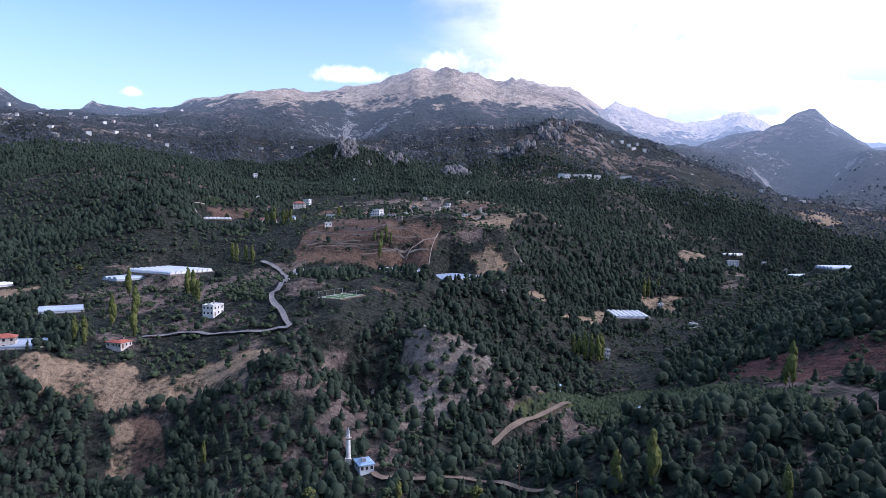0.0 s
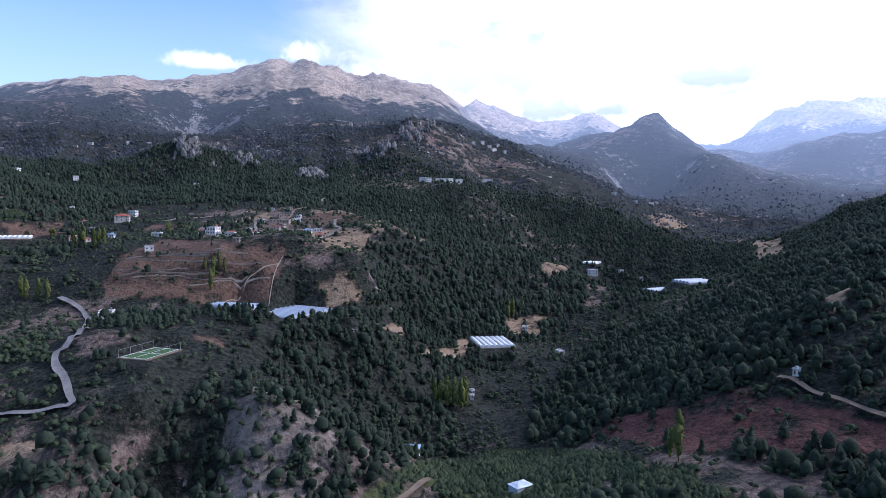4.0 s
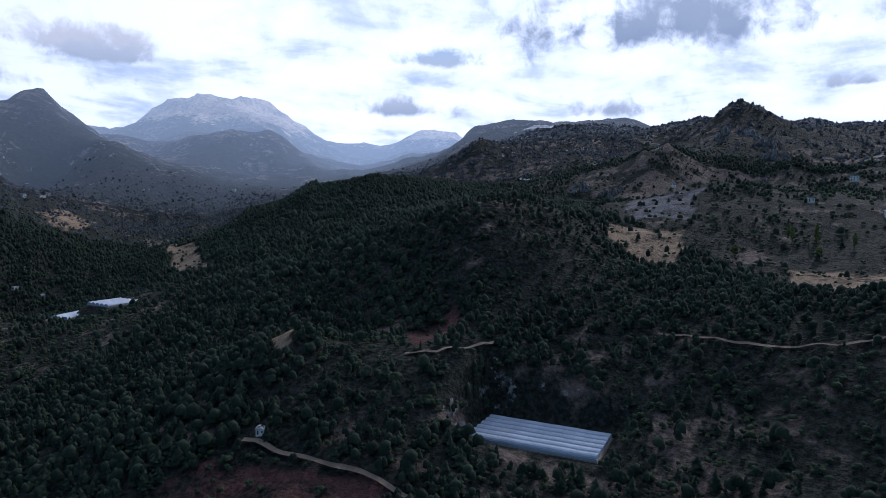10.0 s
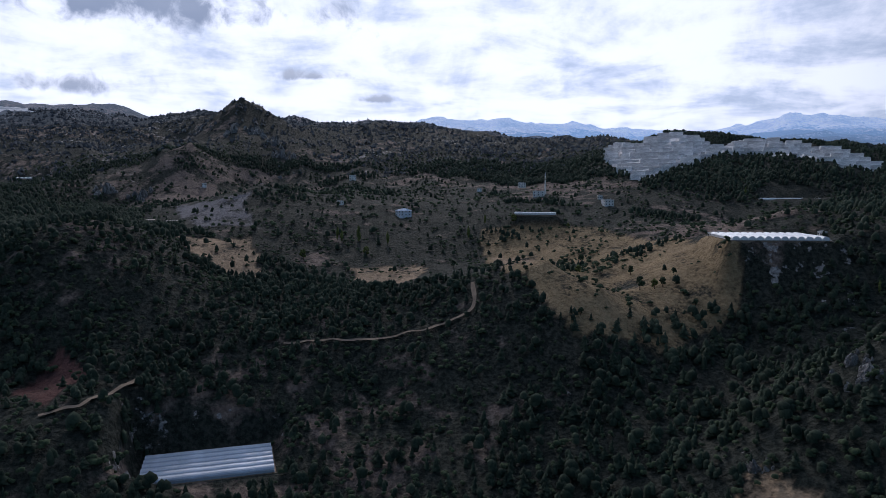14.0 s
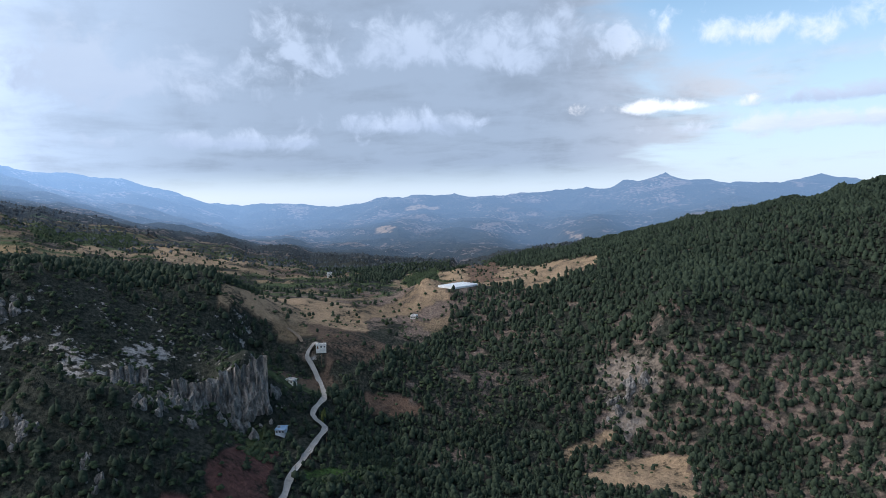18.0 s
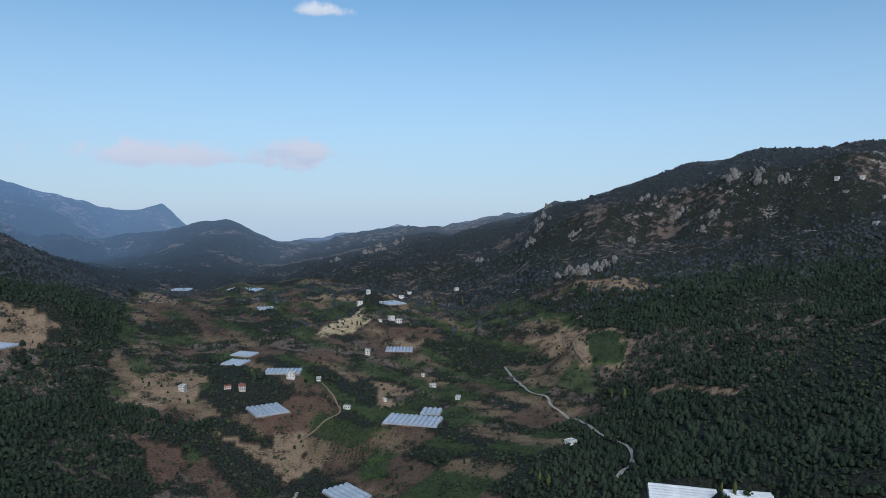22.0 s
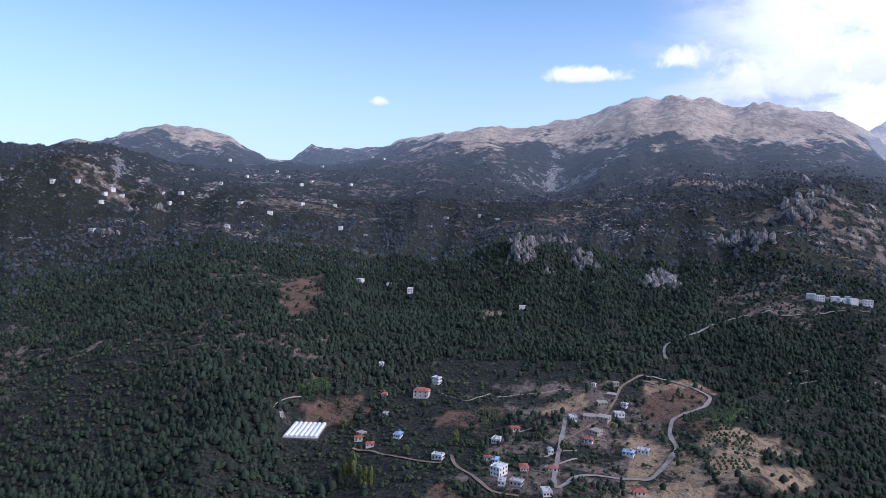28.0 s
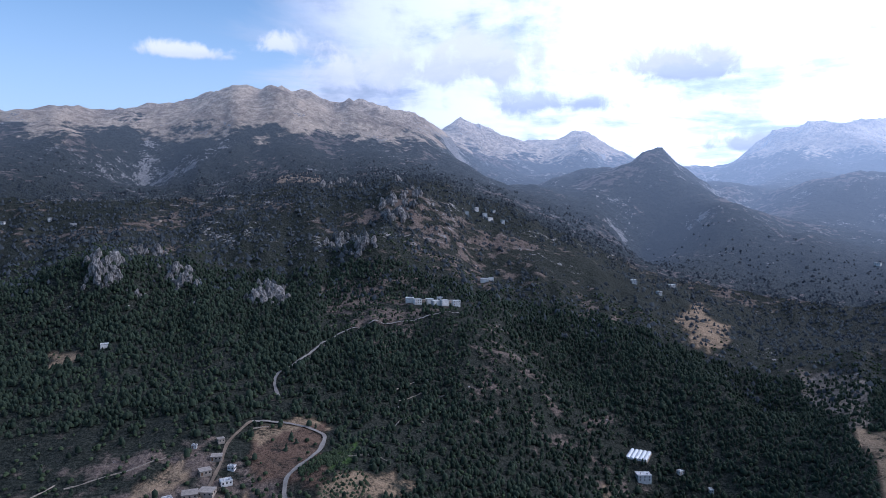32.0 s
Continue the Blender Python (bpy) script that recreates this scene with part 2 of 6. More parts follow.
# ---- the lie of the land: crests, spurs, slopes, fields and streams as spot heights (x, y, z) ----
LANDFORMS = {
    "north_crest_foot": [(-806, 2073, 615), (-629, 2091, 615), (-391, 2096, 598), (-282, 2099, 507), (-104, 2105, 615), (63, 2109, 615), (189, 2161, 615), (414, 2186, 615), (544, 2208, 609)],
    "north_crest": [(-1000, 2556, 700), (-887, 2557, 733), (-775, 2559, 750), (-675, 2549, 733), (-575, 2540, 745), (-476, 2530, 755), (-343, 2520, 743), (-235, 2514, 788), (-127, 2508, 823), (-27, 2506, 828), (73, 2504, 834), (221, 2572, 785), (357, 2594, 816), (492, 2616, 807), (572, 2636, 752), (652, 2657, 691)],
    "north_pass_foot": [(825, 3235, 728), (673, 2627, 557), (967, 3224, 683), (785, 2608, 490), (1234, 3212, 654), (993, 2578, 562), (1408, 3182, 706), (1123, 2535, 595), (1548, 3074, 604), (1213, 2412, 500)],
    "north_pass": [(930, 3657, 897), (1094, 3656, 850), (1406, 3669, 838), (1615, 3655, 888), (1784, 3547, 742)],
    "cone_hill_foot": [(879, 1941, 452), (923, 1917, 380), (977, 1896, 338), (1025, 1881, 340), (1087, 1871, 403), (1170, 1859, 479), (1291, 1931, 469)],
    "cone_hill": [(1075, 2375, 589), (1133, 2349, 602), (1202, 2326, 646), (1261, 2308, 678), (1335, 2289, 605), (1444, 2286, 538), (1520, 2333, 525), (1597, 2380, 556)],
    "east_peak_foot": [(1946, 2862, 540), (1503, 2219, 390), (2283, 2895, 717), (1754, 2233, 574), (2457, 2783, 707), (1882, 2143, 609), (2612, 2680, 730), (2001, 2064, 614), (2702, 2618, 655), (2070, 2017, 543), (2758, 2405, 546), (2116, 1856, 449)],
    "east_peak": [(2297, 3375, 666), (2421, 3377, 786), (2545, 3378, 868), (2669, 3379, 910), (2771, 3315, 885), (2873, 3250, 909), (2963, 3189, 925), (3054, 3128, 928), (3160, 3055, 812), (3211, 2946, 744), (3263, 2837, 673)],
    "east_foot": [(1881, 2426, 540), (2024, 2188, 541), (2135, 2101, 524), (1686, 1827, 400), (1359, 1903, 444)],
    "peak_saddle_foot": [(3022, 2479, 555), (2225, 1848, 458), (3224, 2281, 571), (2375, 1707, 483), (3338, 2138, 662), (2460, 1603, 542), (3323, 1951, 620), (2432, 1455, 493)],
    "peak_saddle": [(3518, 2870, 684), (3752, 2638, 706), (3885, 2473, 810), (3898, 2272, 740)],
    "massif_foot": [(1427, 867, 425), (818, 363, 338), (939, 228, 363), (961, 155, 368), (909, 461, 358), (1033, 798, 361), (781, 770, 355)],
    "massif": [(1933, 1178, 499), (1963, 1134, 579), (2033, 1025, 617), (2094, 899, 582), (2010, 783, 583), (2052, 666, 599), (1929, 564, 518)],
    "massif_rock_foot": [(1372, 397, 435)],
    "massif_rock": [(1943, 516, 516), (1864, 470, 564), (1785, 424, 551), (1644, 383, 546), (1504, 342, 519), (1364, 301, 516), (1370, 264, 545), (1376, 204, 511), (1316, 172, 452)],
    "south_low": [(1515, 146, 478), (1598, 72, 509), (1681, -3, 520), (1569, -68, 512), (1456, -133, 489), (1380, -223, 465)],
    "far_south_foot": [(3982, -333, 698), (2969, -213, 552), (3942, -712, 694), (2941, -496, 569), (3884, -980, 706), (2900, -698, 565), (3780, -1369, 685), (2833, -994, 544), (3569, -1801, 644), (2676, -1315, 521), (3302, -2214, 655), (2475, -1625, 529), (3049, -2540, 677), (2284, -1870, 562)],
    "far_south": [(4626, -408, 745), (4610, -554, 766), (4593, -700, 789), (4577, -846, 819), (4554, -950, 837), (4531, -1053, 845), (4508, -1157, 834), (4465, -1306, 795), (4423, -1455, 781), (4380, -1604, 806), (4299, -1771, 799), (4217, -1939, 768), (4135, -2106, 737), (4033, -2265, 706), (3931, -2424, 714), (3830, -2583, 743), (3732, -2709, 776), (3634, -2835, 777), (3536, -2961, 762)],
    "far_southwest_foot": [(3816, -1414, 693), (2954, -1054, 567), (3633, -1769, 631), (2814, -1327, 531), (3232, -2382, 688), (2501, -1803, 571), (2838, -2789, 624), (2197, -2121, 523), (2069, -3367, 456), (1604, -2573, 391), (1340, -3736, 278), (1039, -2865, 240), (906, -3879, 243), (701, -2979, 215)],
    "far_southwest": [(4422, -1671, 811), (4351, -1808, 796), (4280, -1945, 766), (4209, -2082, 744), (4055, -2319, 727), (3901, -2556, 772), (3747, -2793, 830), (3594, -2949, 779), (3442, -3106, 726), (3289, -3262, 732), (2992, -3484, 664), (2695, -3705, 648), (2397, -3927, 580), (2116, -4067, 545), (1835, -4207, 438), (1554, -4348, 340), (1387, -4403, 367), (1219, -4459, 366), (1052, -4515, 325)],
    "quarry_hill": [(948, -296, 421), (857, -339, 435), (818, -357, 433), (785, -448, 430), (666, -502, 401), (556, -478, 359)],
    "pale_ridge": [(1186, -1112, 404), (1054, -1430, 381), (790, -1438, 327), (465, -1405, 264), (214, -1190, 232)],
    "far_west_foot": [(1314, -3733, 272), (1029, -2876, 232), (659, -3884, 250), (516, -2996, 213), (96, -3956, 283), (76, -3054, 241), (-889, -3904, 275), (-693, -3015, 239), (-1346, -3796, 326), (-1052, -2931, 277)],
    "far_west": [(1518, -4349, 346), (1266, -4407, 385), (1014, -4464, 344), (761, -4522, 320), (544, -4550, 390), (326, -4578, 407), (109, -4606, 399), (-271, -4584, 387), (-650, -4563, 404), (-1030, -4542, 401), (-1206, -4500, 440), (-1381, -4458, 489), (-1557, -4417, 446)],
    "far_west_end_foot": [(230, -3928, 297), (195, -3191, 254), (-149, -3941, 294), (-117, -3202, 247), (-776, -3911, 307), (-629, -3180, 256), (-1419, -3766, 342), (-1160, -3063, 283), (-1979, -3554, 312), (-1623, -2891, 289), (-2596, -3167, 379), (-2131, -2571, 314)],
    "far_west_end": [(257, -4575, 411), (112, -4580, 403), (-34, -4584, 399), (-179, -4588, 396), (-422, -4576, 413), (-664, -4564, 436), (-907, -4552, 450), (-1154, -4495, 475), (-1401, -4438, 531), (-1649, -4381, 468), (-1864, -4299, 429), (-2079, -4217, 436), (-2294, -4135, 478), (-2531, -3987, 399), (-2768, -3839, 408), (-3005, -3691, 506)],
    "west_basin": [(449, -2255, 208), (185, -1977, 180), (-391, -3001, 120), (-903, -3069, 155), (-644, -3994, 261)],
    "forest_hill": [(-145, -556, 318), (-247, -599, 335), (-366, -641, 355), (-459, -632, 373), (-552, -624, 391), (-632, -616, 412), (-688, -590, 430), (-789, -569, 408), (-898, -516, 390), (-1046, -488, 378)],
    "hill_shoulder": [(-877, -652, 414), (-975, -613, 399), (-1104, -622, 397), (-1233, -630, 388), (-1359, -655, 389), (-1485, -681, 390), (-1565, -651, 398), (-1645, -621, 405), (-1643, -511, 361), (-1640, -400, 317), (-1603, -274, 242)],
    "west_peak_a_foot": [(-3216, -2385, 301), (-2650, -1948, 263), (-3298, -2273, 419), (-2718, -1854, 358), (-3399, -2119, 497), (-2800, -1726, 422), (-3509, -1933, 395), (-2891, -1572, 340), (-3588, -1770, 344), (-2956, -1436, 289)],
    "west_peak_a": [(-3730, -2779, 403), (-3826, -2651, 550), (-3885, -2561, 589), (-3944, -2472, 627), (-4007, -2365, 565), (-4071, -2258, 501), (-4116, -2163, 454), (-4162, -2069, 409)],
    "west_peak_b_foot": [(-3421, -1445, 419), (-2818, -1167, 357), (-3484, -1272, 466), (-2869, -1023, 397), (-3565, -943, 397), (-2936, -752, 338), (-3505, -714, 273), (-2888, -563, 224)],
    "west_peak_b": [(-3996, -1706, 544), (-4071, -1505, 620), (-4165, -1123, 494), (-4103, -858, 377)],
    "west_peak_c_foot": [(-3943, -822, 300), (-3254, -653, 247), (-3965, -561, 342), (-3270, -437, 282), (-3950, -445, 253), (-3259, -341, 205)],
    "west_peak_c": [(-4573, -974, 458), (-4600, -673, 463), (-4581, -538, 331)],
    "west_ridge_foot": [(-2595, -723, 210), (-2622, -544, 235), (-2640, -358, 281), (-2537, -93, 332), (-2476, 101, 231)],
    "west_ridge": [(-3052, -873, 265), (-3068, -769, 281), (-3083, -664, 296), (-3095, -555, 323), (-3106, -447, 321), (-3065, -344, 326), (-3025, -241, 352), (-2984, -139, 380), (-2947, -25, 332), (-2910, 89, 277)],
    "coast_gap_foot": [(-2304, 136, 245), (-2284, 354, 305), (-2164, 526, 346), (-2043, 643, 337)],
    "coast_gap": [(-2705, 130, 283), (-2684, 383, 341), (-2541, 586, 359), (-2398, 722, 341)],
    "coast": [(-4628, -185, 184), (-4638, -69, 171), (-4647, 46, 196), (-4656, 161, 223), (-4642, 313, 255), (-4628, 464, 280), (-4614, 615, 310), (-4549, 846, 354), (-4484, 1078, 292), (-4419, 1310, 299), (-4358, 1432, 311), (-4298, 1554, 374), (-4238, 1677, 402)],
    "coast_near": [(-3851, 73, 220), (-4018, 491, 254)],
    "northwest_ridge": [(-1740, 523, 351), (-1679, 619, 364), (-1618, 715, 377), (-1524, 752, 413), (-1494, 823, 455), (-1414, 944, 487), (-1348, 1006, 503), (-1252, 1080, 532), (-1197, 1149, 531), (-1149, 1218, 548), (-1101, 1288, 565), (-1126, 1426, 582)],
    "northwest_slope": [(-1510, 657, 315), (-977, 625, 336), (-1225, 927, 384), (-1072, 1048, 405), (-981, 1257, 459)],
    "pale_top_foot": [(-1342, 1683, 559), (-1325, 1805, 583), (-1276, 1866, 601), (-1213, 1931, 608), (-1164, 2056, 587), (-1069, 2028, 595), (-888, 2002, 556)],
    "pale_top": [(-1629, 1990, 700), (-1612, 2140, 732), (-1554, 2220, 739), (-1468, 2285, 722), (-1395, 2417, 645), (-1287, 2394, 601), (-1068, 2360, 583)],
    "village_ridge": [(-1153, 1796, 559), (-1243, 2464, 692), (-1073, 2493, 676), (-1013, 2784, 723), (-364, 2248, 664), (-171, 2256, 663), (-14, 2109, 585), (144, 1959, 568)],
    "village_slope": [(-935, 1188, 458), (-888, 1565, 505), (-617, 1747, 514), (-649, 968, 384), (-499, 1110, 402), (-314, 1216, 373), (-340, 1535, 457)],
    "rock_ridge": [(-183, 1010, 338), (-133, 1041, 356), (-64, 1054, 355), (50, 1196, 378), (144, 1305, 407), (247, 1485, 494), (404, 1563, 481)],
    "rock_ridge_front": [(-130, 910, 342), (-47, 974, 340), (47, 1039, 350), (150, 1104, 351), (226, 1033, 357), (359, 1274, 367)],
    "shelf": [(-245, 943, 331), (-283, 805, 352), (-207, 742, 312)],
    "west_spur": [(-327, 817, 362), (-290, 727, 346), (-255, 624, 320), (-229, 553, 313)],
    "terrace": [(-192, 591, 279), (-137, 724, 308), (-64, 702, 305), (-4, 705, 305), (69, 723, 313), (20, 634, 293), (94, 633, 305), (-36, 563, 297)],
    "terrace_slope": [(-54, 808, 328), (45, 887, 331), (-12, 922, 334)],
    "east_slope": [(264, 926, 324), (459, 1057, 318), (533, 1372, 389), (714, 1411, 329), (239, 805, 280), (278, 717, 265), (495, 910, 297), (136, 682, 280)],
    "gorge": [(71, 352, 202), (112, 417, 209), (198, 529, 215), (348, 742, 208), (563, 933, 232), (894, 1207, 270), (1105, 1340, 308)],
    "plateau": [(-157, 509, 274), (-104, 541, 295), (-41, 512, 294), (4, 522, 305), (50, 509, 298), (-6, 417, 269), (40, 424, 267), (-76, 376, 267), (-48, 323, 255), (-57, 281, 258)],
    "scree_edge": [(-1, 314, 252), (17, 301, 238), (25, 289, 228), (-11, 250, 219)],
    "plateau_low": [(-175, 295, 240), (-161, 252, 206), (-122, 267, 214), (-99, 296, 225), (-116, 249, 196), (-36, 303, 188), (49, 264, 192), (89, 189, 229), (110, 168, 233)],
    "gorge_side": [(134, 589, 241), (82, 514, 229), (36, 412, 235), (348, 980, 278), (574, 1160, 314)],
    "east_spur": [(559, 658, 313), (640, 626, 354), (652, 565, 369), (642, 516, 361), (985, 706, 362), (1071, 657, 367)],
    "spur_face": [(282, 452, 261), (266, 359, 267), (184, 343, 247), (197, 277, 260), (267, 304, 270), (299, 267, 274)],
    "knoll": [(360, 349, 311), (372, 289, 340), (405, 265, 344), (427, 242, 337), (438, 205, 305)],
    "knoll_face": [(238, 298, 291), (260, 232, 286), (267, 195, 260), (255, 190, 249), (214, 189, 250), (316, 144, 284), (297, 95, 281), (265, 86, 266)],
    "south_fields": [(502, 152, 315), (599, 61, 332), (478, 7, 310), (423, -47, 312), (432, -119, 338), (688, -108, 360), (715, -205, 377), (588, 291, 331), (824, 252, 345)],
    "south_wood": [(413, 111, 299), (351, 51, 316), (309, 1, 312), (260, 47, 275), (293, 120, 265)],
    "gully": [(344, -12, 296), (274, -20, 284), (231, -17, 263), (213, -19, 269)],
    "knob": [(264, -177, 351), (228, -254, 330), (195, -288, 337), (165, -251, 323), (262, -123, 301), (326, -133, 326)],
    "knob_foot": [(150, -239, 274), (184, -143, 293), (205, -82, 280), (268, -57, 280), (201, -26, 286), (155, -162, 271)],
    "south_road": [(127, -144, 248), (109, -240, 261), (130, -339, 286), (167, -396, 295)],
    "southwest_fields": [(395, -172, 339), (454, -359, 333), (238, -544, 284), (114, -686, 278), (26, -467, 303)],
    "hill_foot": [(51, -186, 232), (-49, -192, 222), (1, -315, 257), (66, -431, 278), (-95, -152, 221)],
    "hill_face": [(-115, -208, 216), (-183, -166, 226), (-283, -139, 273), (-264, -47, 226), (-290, 10, 236), (-455, -131, 280), (-502, -251, 272), (-327, -305, 277), (24, -546, 268), (-130, -297, 285)],
    "hill_side": [(-530, -263, 270), (-614, -111, 255), (-488, 10, 219), (-334, -70, 269), (-748, -104, 266), (-889, -19, 240)],
    "west_valley": [(-412, 69, 195), (-486, 115, 184), (-540, 215, 191), (-667, 286, 215), (-787, 190, 240), (-1140, 295, 280), (-1472, 58, 256), (-1684, -113, 232), (-702, 130, 237)],
    "west_stream": [(-425, 428, 225), (-564, 435, 215), (-704, 431, 223), (-803, 439, 224), (-1199, 444, 227)],
    "west_bank": [(-707, 500, 274), (-674, 668, 305), (-462, 624, 304), (-401, 715, 340), (-288, 493, 271), (-273, 585, 281), (-873, 695, 311)],
    "surveyed_spots": [(-546, 538, 272), (-158, 1117, 413), (-18, 770, 321), (-582, 512, 241), (-591, 269, 217), (-437, 376, 229), (-742, 498, 235), (-742, 179, 236), (-401, -355, 367), (-796, -353, 373), (-408, -301, 342), (-381, -367, 362), (-834, -127, 312), (-220, -284, 308), (-369, -144, 306), (-447, -137, 287), (-764, -218, 318), (-316, -173, 309), (-152, -278, 316), (149, -404, 299), (41, -462, 306), (193, -72, 324), (133, -177, 305), (129, -197, 283), (8, -283, 262), (381, -260, 352), (950, 299, 424), (612, 69, 341), (570, -52, 343), (337, 141, 291), (1159, 576, 407), (494, 164, 315), (1265, 734, 471), (311, 755, 231), (154, 550, 229), (522, 973, 285), (202, 283, 263), (199, 261, 257), (157, 1259, 434), (86, 799, 307), (31, 686, 297), (-209, 640, 292), (481, -221, 319), (867, -161, 377), (106, -253, 291)],
    "surveyed_near": [(-38, 478, 260), (0, 456, 262), (12, 467, 252), (24, 484, 259), (-95, 457, 257), (-84, 440, 260), (-43, 355, 254), (31, 702, 297), (145, 513, 228), (63, 368, 209), (-162, 499, 263), (-190, 462, 260), (-65, 340, 248), (-22, 246, 214), (71, 224, 239), (-144, 344, 238), (-106, 363, 249), (14, 374, 236), (263, 167, 259), (200, 284, 260), (598, 62, 337), (879, 447, 373), (681, 194, 369), (251, 322, 276), (556, -35, 341), (108, -151, 261), (76, -137, 250), (159, -77, 305), (126, -92, 281), (320, -93, 340), (298, -133, 340), (378, -165, 355), (87, -270, 283), (341, 19, 326), (133, -154, 307)],
}


# ---- what stands on it ----
GREENHOUSES = {  # x, y, turn, width, depth, bays, side along which the bays run, level
    "east": [(141, 503, -2.3, 25.1, 32.3, 7, "c", 226), (-10, 458, -40.8, 55, 20.3, 6, "b", 257), (13.5, 469, -40.3, 27.7, 21.8, 4, "b", 256), (-24.7, 461, -25.8, 28.7, 11.9, 3, "b", 261), (-180, 460, 59.3, 33.8, 43.9, 8, "c", 260), (-203, 444, 56.2, 20.6, 16.7, 3, "b", 256), (-207, 376, 26.5, 21.7, 17.6, 2, "b", 245), (-193, 312, 14.4, 24.6, 16.8, 3, "b", 238), (326, 609, 17.2, 26.8, 15.8, 2, "b", 246), (350, 592, 3.8, 28.8, 24.8, 2, "b", 255), (258, 190, -84.5, 49.6, 28.0, 6, "b", 253)],
    "south": [(536, -42.8, -115.1, 34.9, 7.0, 2, "b", 342), (320, -105, -106.5, 50.8, 38.9, 12, "c", 336), (573, -323, -103.0, 66.4, 7.0, 2, "b", 353), (1022, 520, 9.5, 70.0, 28.1, 2, "b", 377), (7.0, -453, 133.5, 23.9, 32.9, 3, "c", 297)],
    "west": [(-477, 204, 120.0, 26.3, 33.4, 5, "c", 190), (-586, 277, 65.9, 55.0, 30.4, 10, "c", 214), (-613, 301, 69.2, 20.4, 20.6, 3, "c", 214), (-637, 135, 111.1, 34.7, 35.0, 5, "c", 217), (-730, 149, 81.8, 41.1, 23.8, 3, "c", 235), (-768, 93.1, 66.0, 25.4, 25.8, 2, "c", 239), (-802, 101, 64.1, 26.7, 22.5, 2, "c", 242), (-707, -142, 63.6, 35.2, 31.0, 3, "c", 277), (-846, 302, 79.0, 37.0, 27.3, 3, "c", 233), (-1711, -114, 83.5, 45.1, 52.0, 3, "c", 225), (-1412, 58.9, 73.8, 67.7, 47.8, 4, "c", 256), (-1078, 116, 102.9, 26.2, 31.7, 2, "c", 261), (-1068, 323, 110.7, 33.1, 39.4, 2, "c", 268)],
    "north": [(-307, 402, 63.5, 42.1, 31.3, 4, "b", 243), (-281, 429, 68.6, 27.5, 12.1, 2, "b", 252), (-204, 634, 16, 24, 31, 7, "c", 294), (359, 831, -40, 19, 24, 5, "c", 253)],
}
